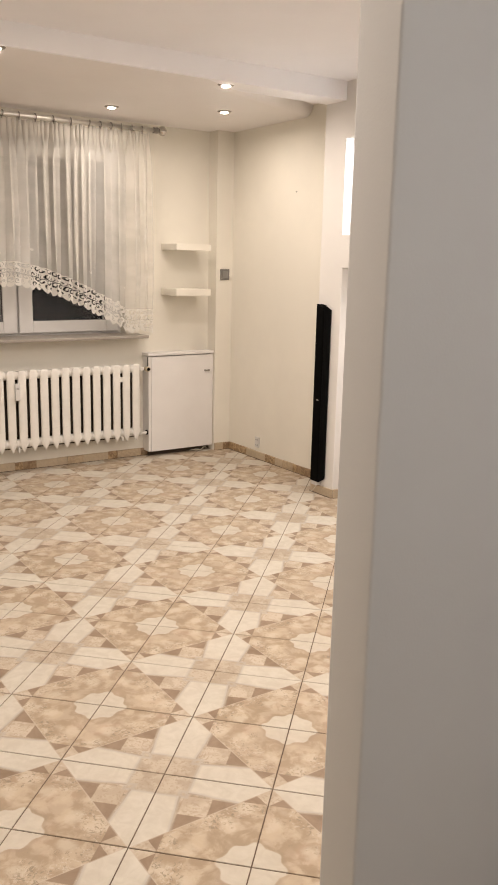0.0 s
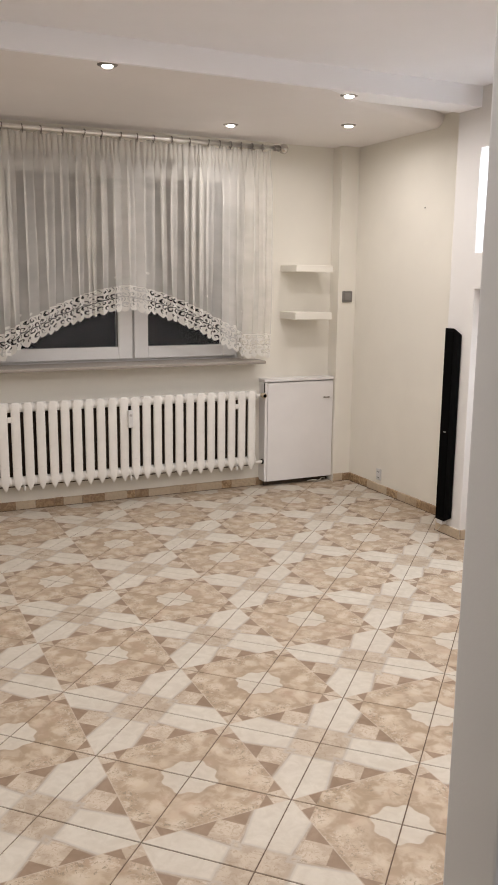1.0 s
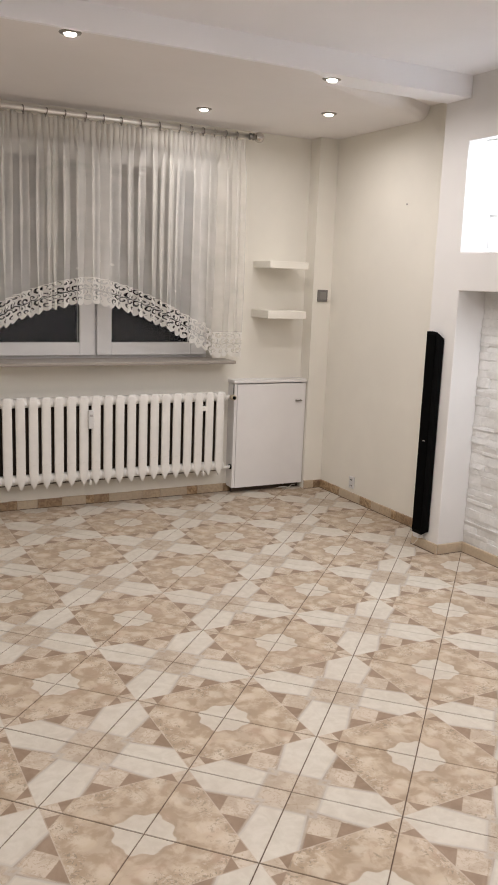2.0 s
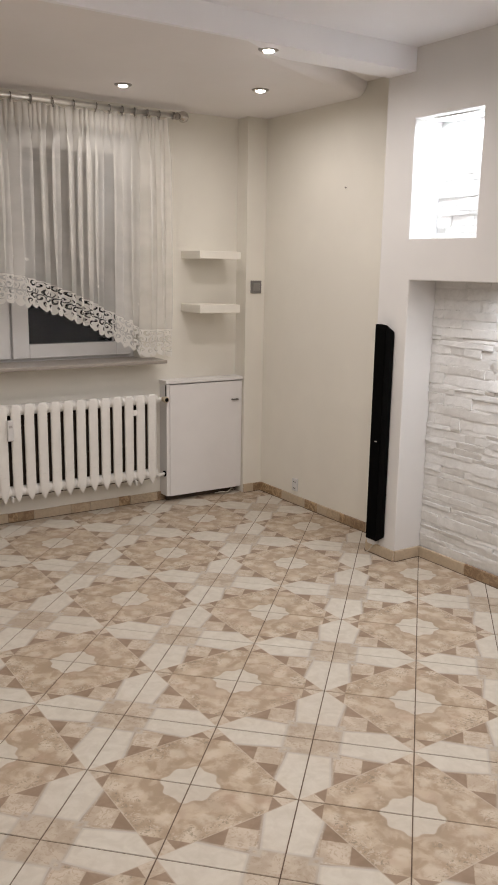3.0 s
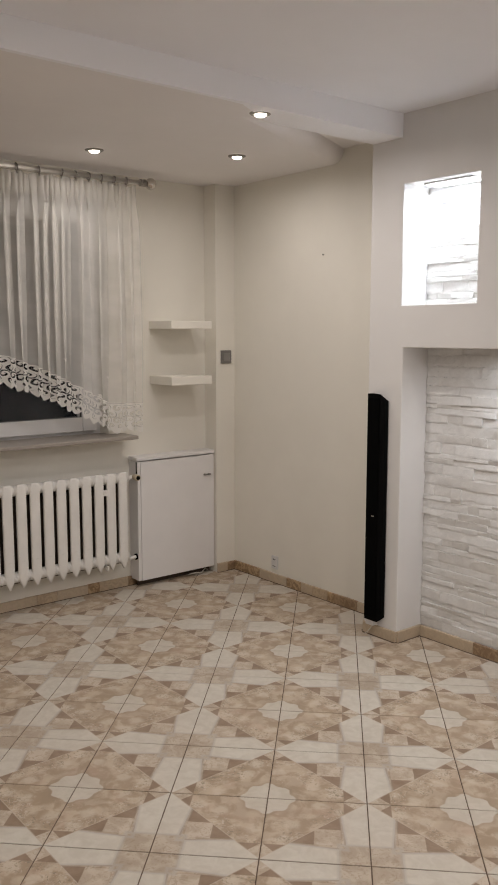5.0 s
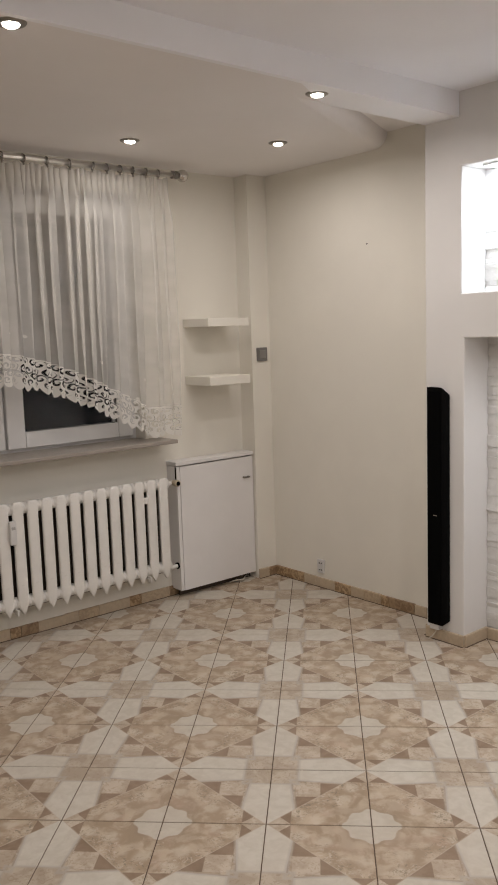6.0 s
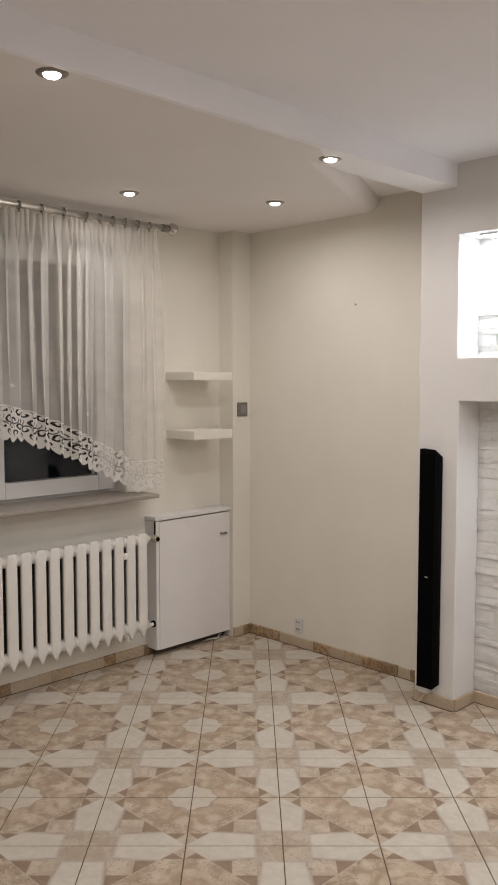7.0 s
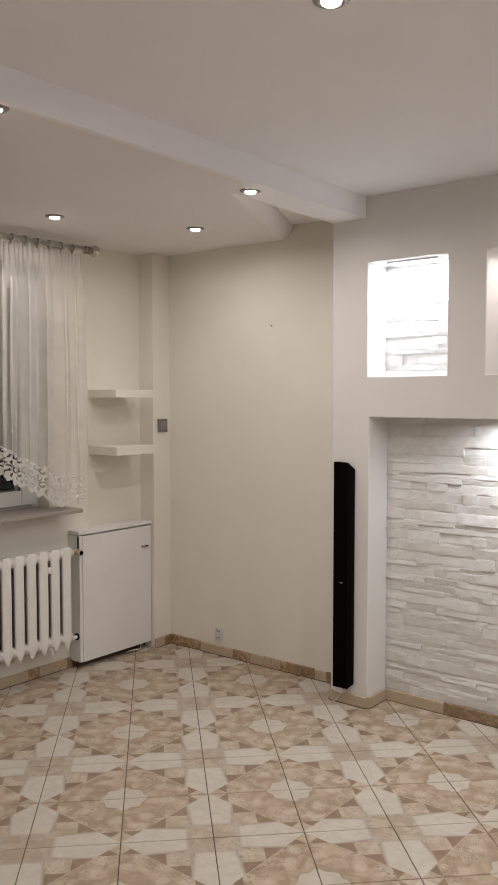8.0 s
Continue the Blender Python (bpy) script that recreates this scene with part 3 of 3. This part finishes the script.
# ---- radiator ----
def radiator():
    x0, pitch, count, yc = 1.03, 0.080, 24, 5.797
    r = empty("radiator", (x0, yc, 0.15))
    tagged(r, "white ribbed cast-iron radiator under the window", "radiator")
    inv = r.matrix_basis.inverted()
    bm = bmesh.new()
    levels = [(0.160, 0.003, 0.006), (0.176, 0.011, 0.009), (0.205, 0.0262, 0.011), (0.24, 0.0296, 0.012), (0.45, 0.0298, 0.0125), (0.68, 0.0296, 0.012), (0.722, 0.0288, 0.012), (0.738, 0.0252, 0.011), (0.744, 0.018, 0.008)]
    n, rings = 16, []
    for z, hx, hy in levels:
        ring = []
        for k in range(n):
            a = 2 * math.pi * k / n
            c, s = math.cos(a), math.sin(a)
            e = 0.45
            ring.append(bm.verts.new((hx * math.copysign(abs(c) ** e, c), hy * math.copysign(abs(s) ** 0.7, s), z)))
        rings.append(ring)
    for r0, r1 in zip(rings, rings[1:]):
        for k in range(n):
            bm.faces.new((r0[k], r0[(k + 1) % n], r1[(k + 1) % n], r1[k]))
    bm.faces.new(rings[0][::-1])
    bm.faces.new(rings[-1])
    for z in (0.708, 0.222):
        tube(bm, (-pitch / 2, 0.021, z), (pitch / 2, 0.021, z), 0.031, 16)
    box(bm, -0.009, 0.009, 0.008, 0.05, 0.20, 0.73, 0.004)
    first = part("section", bm, MAT_ENAMEL, r, smooth=True)
    obs = []
    for k in range(count):
        o = first if k == 0 else new("section", first.data)
        o.parent = r
        o.location = (x0 + pitch * (k + 0.5), yc, 0)
        obs.append(o)
    # board added behind the ribs; its dark colour stands in for the shaded gaps
    gap_sheet = boxed(x0 + 0.02, x0 + pitch * count - 0.02, yc + 0.062, yc + 0.070, 0.172, 0.70, 0.002)
    obs.append(part("insulation_board", gap_sheet, MAT_BOARD, r, "dark brown board added to darken the gaps between ribs"))
    end = tube(bmesh.new(), (x0 - 0.03, yc + 0.024, 0.70), (x0 + 0.01, yc + 0.024, 0.70), 0.017, 16)
    tube(end, (x0 - 0.022, yc + 0.024, 0.70), (x0 - 0.008, yc + 0.024, 0.70), 0.024, 6)
    obs.append(part("end_plug", end, MAT_ENAMEL, r))
    end = tube(bmesh.new(), (x0 - 0.03, yc + 0.024, 0.225), (x0 + 0.01, yc + 0.024, 0.225), 0.017, 16)
    tube(end, (x0 - 0.022, yc + 0.024, 0.225), (x0 - 0.008, yc + 0.024, 0.225), 0.024, 6)
    obs.append(part("end_plug", end, MAT_ENAMEL, r))
    xe = x0 + pitch * count
    # supply: a short tail back to the pipe that enters the cabinet's side
    yp = yc + 0.052
    vb = pipe(bmesh.new(), [(xe - 0.01, yc + 0.024, 0.70), (xe + 0.015, yc + 0.024, 0.70), (xe + 0.035, yc + 0.034, 0.70), (xe + 0.05, yp, 0.70), (3.045, yp, 0.70)], 0.011, 12)
    tube(vb, (xe - 0.004, yc + 0.024, 0.70), (xe + 0.012, yc + 0.024, 0.70), 0.021, 6)
    obs.append(part("supply_valve", vb, MAT_ENAMEL, r))
    kx = 3.012
    kn = lathe(bmesh.new(), [(0.009, 0.02), (0.009, -0.012), (0.015, -0.014), (0.0165, -0.018), (0.0165, -0.034), (0.014, -0.037), (0.0185, -0.039), (0.0195, -0.043), (0.0195, -0.058), (0.017, -0.062)], "Y", (kx, yp, 0.70), 20)
    obs.append(part("valve_knob", kn, MAT_KNOB, r, "cream and brass valve knob", True))
    cap = tube(bmesh.new(), (kx, yp - 0.0615, 0.70), (kx, yp - 0.065, 0.70), 0.0125, 18)
    obs.append(part("valve_cap", cap, MAT_BLACK, r, "black valve cap"))
    lp = pipe(bmesh.new(), [(xe - 0.16, yc + 0.03, 0.222), (xe - 0.15, yc + 0.03, 0.205), (xe - 0.13, yc + 0.03, 0.196), (xe + 0.02, yc + 0.045, 0.196), (3.045, yp + 0.01, 0.196)], 0.011, 10)
    tube(lp, (xe - 0.012, yc + 0.041, 0.196), (xe + 0.008, yc + 0.044, 0.196), 0.017, 6)
    obs.append(part("return_pipe", lp, MAT_ENAMEL, r))
    rose = tube(bmesh.new(), (3.026, yp + 0.008, 0.196), (3.035, yp + 0.008, 0.196), 0.019, 16)
    obs.append(part("pipe_hole", rose, MAT_BLACK, r, "dark hole round the return pipe"))
    # heat meter between two sections and two locking bars
    hx = x0 + pitch * 12
    hm = boxed(hx - 0.017, hx + 0.017, yc - 0.032, yc - 0.006, 0.535, 0.655, 0.005, 2)
    meter = part("heat_meter", hm, MAT_PVC, r, "white heat cost meter")
    obs.append(meter)
    scr = boxed(hx - 0.010, hx + 0.010, yc - 0.0335, yc - 0.031, 0.613, 0.628, 0.001)
    part("meter_display", scr, MAT_GREYLIGHT, meter)
    for s in (2, 22):
        bx = x0 + pitch * s
        obs.append(part("locking_bar", boxed(bx - 0.014, bx + 0.014, yc - 0.010, yc + 0.008, 0.615, 0.65, 0.003), MAT_ENAMEL, r))
    for s in (3, 12, 22):
        bx = x0 + pitch * s
        b = tube(bmesh.new(), (bx, yc - 0.01, 0.18), (bx, NORTH + 0.005, 0.18), 0.007, 10)
        box(b, bx - 0.005, bx + 0.005, yc - 0.025, yc + 0.01, 0.165, 0.195)
        obs.append(part("wall_hook", b, MAT_ENAMEL, r))
    for o in obs:
        o.matrix_parent_inverse = inv


radiator()


# ---- corner cabinet, shelves, switch, socket ----
def cabinet():
    x0, x1, y0, y1, z0, z1 = 3.05, 3.615, 5.832, NORTH, 0.045, 0.79
    c = empty("wall_cabinet", ((x0 + x1) / 2, y1, z0))
    tagged(c, "low white laminate cabinet fixed in the wall recess", "cabinet")
    inv = c.matrix_basis.inverted()
    bm = boxed(x0 - 0.015, x0 + 0.004, y0 + 0.012, y1, z0, z1, 0.001)
    box(bm, x1 - 0.018, x1, y0 + 0.012, y1, z0, z1, 0.001)
    box(bm, x0 + 0.004, x1 - 0.018, y0 + 0.012, y1, z0, z0 + 0.018)
    box(bm, x0 + 0.004, x1 - 0.018, y1 - 0.012, y1, z0 + 0.018, z1)
    body = part("carcass", bm, MAT_LAMINATE, c)
    top = part("cabinet_top", boxed(x0 - 0.022, x1 + 0.002, y0 - 0.006, y1, z1 + 0.004, z1 + 0.026, 0.002), MAT_LAMINATE, c)
    trim = part("edge_strip", boxed(x0 - 0.015, x0 + 0.006, y0 - 0.001, y0 + 0.012, z0, z1, 0.001), MAT_LAMINATE, c)
    plinth = part("plinth", boxed(x0 + 0.01, x1 - 0.004, y0 + 0.055, y0 + 0.067, 0.0, z0, 0.001), MAT_BOARD, c, "dark recessed plinth board")
    slit = part("slot", boxed(x0 - 0.0165, x0 - 0.0145, y0 + 0.004, y0 + 0.016, 0.715, z1 - 0.004), MAT_BLACK, c, "dark open slot above the valve")
    door = part("door", boxed(x0 + 0.010, x1, y0, y0 + 0.018, z0 - 0.003, z1 - 0.004, 0.0015), MAT_LAMINATE, c)
    h = tube(bmesh.new(), (3.537, y0, 0.66), (3.537, y0 - 0.012, 0.66), 0.006, 12)
    tube(h, (3.573, y0, 0.66), (3.573, y0 - 0.012, 0.66), 0.006, 12)
    box(h, 3.530, 3.580, y0 - 0.017, y0 - 0.011, 0.655, 0.665, 0.002)
    part("handle", h, MAT_RING, door, "small dark metal handle")
    for o in (body, top, trim, plinth, slit, door):
        o.matrix_parent_inverse = inv
    cb = pipe(bmesh.new(), [(3.42 + 0.02 * k, 5.86 - 0.03 * math.sin(k * 0.5), 0.007 + 0.012 * abs(math.sin(k * 0.7))) for k in range(10)], 0.004, 8)
    tagged(put("loose_cable", cb, MAT_CABLE, smooth=True), "short cream cable lying under the cabinet", "cable")


cabinet()


def shelf(x0, x1, z0, z1):
    s = put("wall_shelf", boxed(x0, x1, 5.683, NORTH, z0, z1, 0.003, 2), MAT_CREAM)
    return tagged(s, "thick white floating shelf in the recess", "shelf", group="shelves in the recess")


shelf(3.195, 3.495, 1.590, 1.637)
shelf(3.195, 3.495, 1.252, 1.304)


def switch():
    s = put("light_switch", boxed(3.656, 3.738, 5.800, 5.81, 1.371, 1.455, 0.003, 2), MAT_GREY)
    tagged(s, "square grey light switch on the pier", "light switch")
    rock = boxed(3.672, 3.722, 5.796, 5.801, 1.387, 1.439, 0.002)
    part("rocker", rock, MAT_ROCKER, s)


switch()


def socket_outlet():
    y0, y1 = 5.367, 5.423
    s = put("wall_socket", boxed(3.758, EAST, y0, y1, 0.088, 0.172, 0.004, 2), MAT_PVC)
    tagged(s, "white double wall socket near the skirting", "socket")
    for z in (0.108, 0.150):
        f = tube(bmesh.new(), (3.7575, (y0 + y1) / 2, z), (3.7605, (y0 + y1) / 2, z), 0.017, 20)
        face = part("socket_face", f, MAT_PVC, s)
        h = tube(bmesh.new(), (3.7570, (y0 + y1) / 2 - 0.008, z), (3.7580, (y0 + y1) / 2 - 0.008, z), 0.0045, 10)
        tube(h, (3.7570, (y0 + y1) / 2 + 0.008, z), (3.7580, (y0 + y1) / 2 + 0.008, z), 0.0045, 10)
        part("pin_hole", h, MAT_BLACK, face)


socket_outlet()
nail = tube(bmesh.new(), (EAST + 0.01, 4.99, 2.003), (EAST - 0.006, 4.99, 2.004), 0.0025, 10)
tube(nail, (EAST - 0.006, 4.99, 2.004), (EAST - 0.008, 4.99, 2.004), 0.005, 12)
tagged(put("nail", nail, MAT_GREY), "small dark nail in the bare wall", "nail")


# ---- loudspeaker ----
def loudspeaker():
    zb, zt, yl, yr = 0.092, 1.262, 4.398, 4.296
    s = empty("loudspeaker", (FRONT, (yl + yr) / 2, zb))
    tagged(s, "slim tall black loudspeaker hung on the white pillar", "loudspeaker")
    inv = s.matrix_basis.inverted()
    plan = [(FRONT - 0.006, yr), (FRONT - 0.030, yr + 0.002), (FRONT - 0.046, yr + 0.016), (FRONT - 0.046, yl), (FRONT - 0.006, yl)]
    bm = bmesh.new()
    lo = [bm.verts.new((x, y, zb if y > yr + 0.01 else zb + 0.02)) for x, y in plan]
    hi = [bm.verts.new((x, y, zt if y > yr + 0.01 else zt - 0.035)) for x, y in plan]
    for k in range(5):
        j = (k + 1) % 5
        bm.faces.new((lo[k], lo[j], hi[j], hi[k]))
    bm.faces.new(lo[::-1])
    bm.faces.new((hi[2], hi[3], hi[4]))
    bm.faces.new((hi[0], hi[1], hi[2]))
    bm.faces.new((hi[0], hi[2], hi[4]))
    bmesh.ops.recalc_face_normals(bm, faces=bm.faces)
    body = part("speaker_body", bm, MAT_BLACK, s)
    gr = part("grille", boxed(FRONT - 0.050, FRONT - 0.0455, yr + 0.022, yl - 0.004, zb + 0.02, zt - 0.02, 0.0015), MAT_CLOTH, s)
    bd = part("badge", boxed(FRONT - 0.0515, FRONT - 0.0495, 4.338, 4.358, 0.640, 0.645), MAT_CHROME, s, "tiny silver badge")
    bk = part("wall_bracket", boxed(FRONT - 0.006, FRONT, 4.31, 4.385, 0.2, 0.26), MAT_BLACK, s)
    bk2 = part("wall_bracket", boxed(FRONT - 0.006, FRONT, 4.31, 4.385, 1.1, 1.16), MAT_BLACK, s)
    foot = part("foot", boxed(FRONT - 0.04, FRONT - 0.002, 4.34, 4.395, 0.062, 0.093, 0.003), MAT_PVC, s, "white plastic foot")
    for o in (body, gr, bd, bk, bk2, foot):
        o.matrix_parent_inverse = inv
    cb = pipe(bmesh.new(), [(FRONT - 0.02, 4.36, 0.07), (FRONT - 0.022, 4.37, 0.045), (FRONT - 0.03, 4.385, 0.02), (FRONT - 0.04, 4.40, 0.006)], 0.0025, 8)
    tagged(put("speaker_cable", cb, MAT_CABLE, smooth=True), "thin pale loudspeaker cable running to the floor", "cable")


loudspeaker()


# ---- recessed ceiling lamps ----
def downlight(z):
    d = empty("ceiling_spotlight", (0, 0, z))
    tagged(d, "round recessed ceiling spotlight with a nickel ring", "ceiling light", group="recessed spotlights")
    ring = lathe(bmesh.new(), [(0.024, -0.002), (0.025, -0.007), (0.036, -0.007), (0.045, -0.004), (0.048, 0.0), (0.048, 0.003)], "Z", (0, 0, 0), 32)
    part("trim_ring", ring, MAT_RING, d, smooth=True)
    lens = lathe(bmesh.new(), [(0.026, -0.004), (0.0245, -0.009), (0.019, -0.0125), (0.011, -0.0145), (0.003, -0.015)], "Z", (0, 0, 0), 28)
    part("lens", lens, MAT_LENS, d, "glowing lamp lens", True)
    return d


one = downlight(SOFFIT)
one.location = (*DROPPED[0][:2], SOFFIT)
# the last two fittings here are added, out of view
for lx, ly, share in DROPPED[1:]:
    copy_thing(one, pose(lx, ly, SOFFIT))
# all fittings after the first are added, out of view
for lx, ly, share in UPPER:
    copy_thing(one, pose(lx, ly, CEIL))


def fitting(name, at, label, size):
    f = put(name, boxed(at[0] - size[0], at[0] + size[0], at[1] - size[1], at[1] + size[1], at[2], at[2] + 0.008, 0.002), MAT_PVC)
    tagged(f, label, "lamp")
    part("diffuser", boxed(at[0] - size[0] * 0.85, at[0] + size[0] * 0.85, at[1] - size[1] * 0.9, at[1] + size[1] * 0.9, at[2] - 0.003, at[2] + 0.001), MAT_DIFFUSER, f, "lit white diffuser")


fitting("niche_lamp", (3.66, 4.0175, 2.257), "flat lit lamp under the top of the niche", (0.05, 0.14))
fitting("alcove_lamp", (3.60, 3.50, 1.484), "small lit lamp under the top of the alcove", (0.03, 0.03))


# ---- skirting of cut tiles ----
def skirting():
    sk = empty("baseboard", (3.0, 5.9, 0))
    structure(sk, "skirting of cut beige and brown floor tiles", "skirting")
    inv = sk.matrix_basis.inverted()
    random.seed(21)
    H, TH = 0.058, 0.011
    runs = [((WEST, NORTH), (3.62, NORTH), (0, -1)), ((3.62, 5.81), (EAST, 5.81), (0, -1)), ((EAST, 5.81 - TH), (EAST, 4.44), (-1, 0)),
            ((FRONT, 4.44), (FRONT, 4.218), (-1, 0)), ((FRONT, 4.218), (3.744, 4.218), (0, -1)), ((3.744, 4.218 - TH), (3.744, 2.6), (-1, 0)),
            ((EAST, 4.44 - 0.0), (FRONT, 4.44), (0, 1))]
    for (ax, ay), (bx, by), (nx, ny) in runs:
        a, b, nrm = Vector((ax, ay)), Vector((bx, by)), Vector((nx, ny))
        way, total, s = (b - a).normalized(), (b - a).length, 0.0
        p, q, w = a - way * (TH if nx * way.y < 0 or ny * way.x > 0 else 0), b, TH + 0.0055
        xs, ys = sorted((p.x, q.x, p.x + nx * w)), sorted((p.y, q.y, p.y + ny * w))
        o = part("floor_joint", boxed(xs[0], xs[-1], ys[0], ys[-1], -0.004, 0.0022), MAT_GROUT, sk, "dark grout joint along the floor")
        o.matrix_parent_inverse = inv
        while s < total - 0.001:
            ln = random.choice((0.06, 0.08, 0.10, 0.13, 0.16, 0.20)) if ax != FRONT and ax != 3.744 and not (ax == EAST and ny == 1) else 0.33
            e = min(total, s + ln)
            if total - e < 0.05:
                e = total
            p, q = a + way * (s + 0.001), a + way * (e - 0.001)
            t = TH + random.uniform(-0.0015, 0.0015)
            pts = [p, q, q + nrm * t, p + nrm * t]
            h = H + random.uniform(-0.002, 0.002)
            bm = bmesh.new()
            lo = [bm.verts.new((v.x, v.y, -0.002)) for v in pts]
            mid = [bm.verts.new((v.x, v.y, h - 0.003)) for v in pts]
            inn = [pts[0], pts[1], pts[1] + nrm * (t - 0.003), pts[0] + nrm * (t - 0.003)]
            hi = [bm.verts.new((v.x, v.y, h)) for v in inn]
            for r0, r1 in ((lo, mid), (mid, hi)):
                for k in range(4):
                    bm.faces.new((r0[k], r0[(k + 1) % 4], r1[(k + 1) % 4], r1[k]))
            bm.faces.new(hi)
            bmesh.ops.recalc_face_normals(bm, faces=bm.faces)
            o = part("skirting_tile", bm, MAT_SKIRT, sk)
            o.matrix_parent_inverse = inv
            s = e


skirting()


# ---- split-stone cladding ----
def stone(ya, yb, za, zb, back, d, shift):
    """One split stone: a lumpy face that leans a little, with broken, rounded edges."""
    bm = bmesh.new()
    cols, rows = max(3, min(9, round((ya - yb) / 0.035))), 3
    lean, tip = random.uniform(-0.0035, 0.0035), random.uniform(-0.003, 0.003)
    grid = []
    for k in range(cols + 1):
        s = k / cols
        col = []
        for j in range(rows + 1):
            q = (0.0, 0.18, 0.80, 1.0)[j]
            y, z = ya + (yb - ya) * s, za + (zb - za) * q
            lump = noise.noise(Vector((y * 22, z * 34, shift))) * 0.0030 + noise.noise(Vector((y * 60, z * 80, shift + 9))) * 0.0016
            rag = noise.noise(Vector((y * 45, shift, q * 7))) * 0.0032 if q in (0.0, 1.0) else 0.0
            edge = 0.0010 if q in (0.0, 1.0) else 0.0
            edge += 0.0006 if k in (0, cols) else 0.0
            out = max(0.006, d + lump + lean * (q - 0.5) * 2 + tip * (s - 0.5) * 2 - edge)
            col.append(bm.verts.new((back - out, y, z + rag)))
        grid.append(col)
    base = [[bm.verts.new((back - 0.004, c[0].co.y, za)), bm.verts.new((back - 0.004, c[0].co.y, zb))] for c in grid]
    for k in range(cols):
        for j in range(rows):
            bm.faces.new((grid[k][j], grid[k + 1][j], grid[k + 1][j + 1], grid[k][j + 1]))
        bm.faces.new((base[k][0], base[k + 1][0], grid[k + 1][0], grid[k][0]))
        bm.faces.new((grid[k][-1], grid[k + 1][-1], base[k + 1][1], base[k][1]))
    for k in (0, cols):
        bm.faces.new((base[k][0], *grid[k], base[k][1]))
    bmesh.ops.recalc_face_normals(bm, faces=bm.faces)
    return bm


def cladding(name, y0, y1, z0, z1, back, label, seed):
    random.seed(seed)
    bed = put(name, boxed(back - 0.009, 3.80, y0, y1, z0, z1), MAT_STONE)
    structure(bed, label, "stone cladding")
    z = z0
    while z < z1 - 0.004:
        h = random.choice((0.022, 0.029, 0.036, 0.044, 0.055))
        zt = min(z1, z + h)
        if z1 - zt < 0.012:
            zt = z1
        y = y1
        while y > y0 + 0.001:
            ln = random.choice((0.07, 0.10, 0.14, 0.19, 0.25, 0.32)) * random.uniform(0.85, 1.15)
            e = max(y0, y - ln)
            if e - y0 < 0.03:
                e = y0
            d = random.choice((0.0125, 0.0135, 0.0145, 0.0155, 0.017, 0.019))
            part("stone", stone(y, e, z, zt, back, d, random.uniform(0, 50)), MAT_STONE, bed)
            y = e
        z = zt


cladding("stone_wall_alcove", 2.95, 4.217, 0.0, 1.491, 3.763, "white split-stone cladding at the back of the alcove", 3)
cladding("stone_wall_niche", 3.804, 4.231, 1.699, 2.264, 3.758, "white split-stone cladding inside the lit niche", 4)
cladding("stone_wall_niche_dim", 3.191, 3.612, 1.699, 2.264, 3.758, "white split-stone cladding inside the second niche", 6)


# ---- tiled floor, laid at 45 degrees to the walls ----
floor = put("floor", boxed(WEST - 0.2, EAST + 0.3, SOUTH - 0.2, NORTH + 0.25, -0.1, -0.0025), MAT_GROUT)
structure(floor, "ceramic tile floor with beige medallions laid diagonally", "floor")
bm = bmesh.new()
g = 0.0018
lo = [(g, g), (TILE - g, g), (TILE - g, TILE - g), (g, TILE - g)]
hi = [(g + 0.0012, g + 0.0012), (TILE - g - 0.0012, g + 0.0012), (TILE - g - 0.0012, TILE - g - 0.0012), (g + 0.0012, TILE - g - 0.0012)]
r0, r1, r2 = ([bm.verts.new((px, py, pz)) for px, py in ring] for ring, pz in ((lo, -0.006), (lo, -0.0010), (hi, 0.0)))
for a, b in ((r0, r1), (r1, r2)):
    for k in range(4):
        bm.faces.new((a[k], a[(k + 1) % 4], b[(k + 1) % 4], b[k]))
bm.faces.new(r2)
tile_mesh = bpy.data.meshes.new("floor_tile")
bm.to_mesh(tile_mesh)
bm.free()
tile_mesh.materials.append(MAT_TILE)
HALF = 2 ** -0.5
random.seed(12)
for a in range(-16, 14):
    for b in range(-6, 32):
        cx, cy = ((a + b + 1) * TILE * HALF, (b - a) * TILE * HALF)
        if not (WEST - 0.2 < cx < EAST + 0.2 and SOUTH - 0.2 < cy < NORTH + 0.2):
            continue
        if cx > 2.5 and cy < 0.8:
            continue
        ca, cb = (a if a % 2 else a + 1), (b if b % 2 == 0 else b + 1)
        su, sv = (1 if ca == a else -1), (1 if cb == b else -1)
        way = Vector((su * HALF, -su * HALF)) if su * sv > 0 else Vector((sv * HALF, sv * HALF))
        o = new("floor_tile", tile_mesh)
        o.parent = floor
        o.location = ((ca + cb) * TILE * HALF, (cb - ca) * TILE * HALF, random.uniform(-0.0004, 0.0002))
        o.rotation_euler = (0, 0, math.atan2(way.y, way.x))
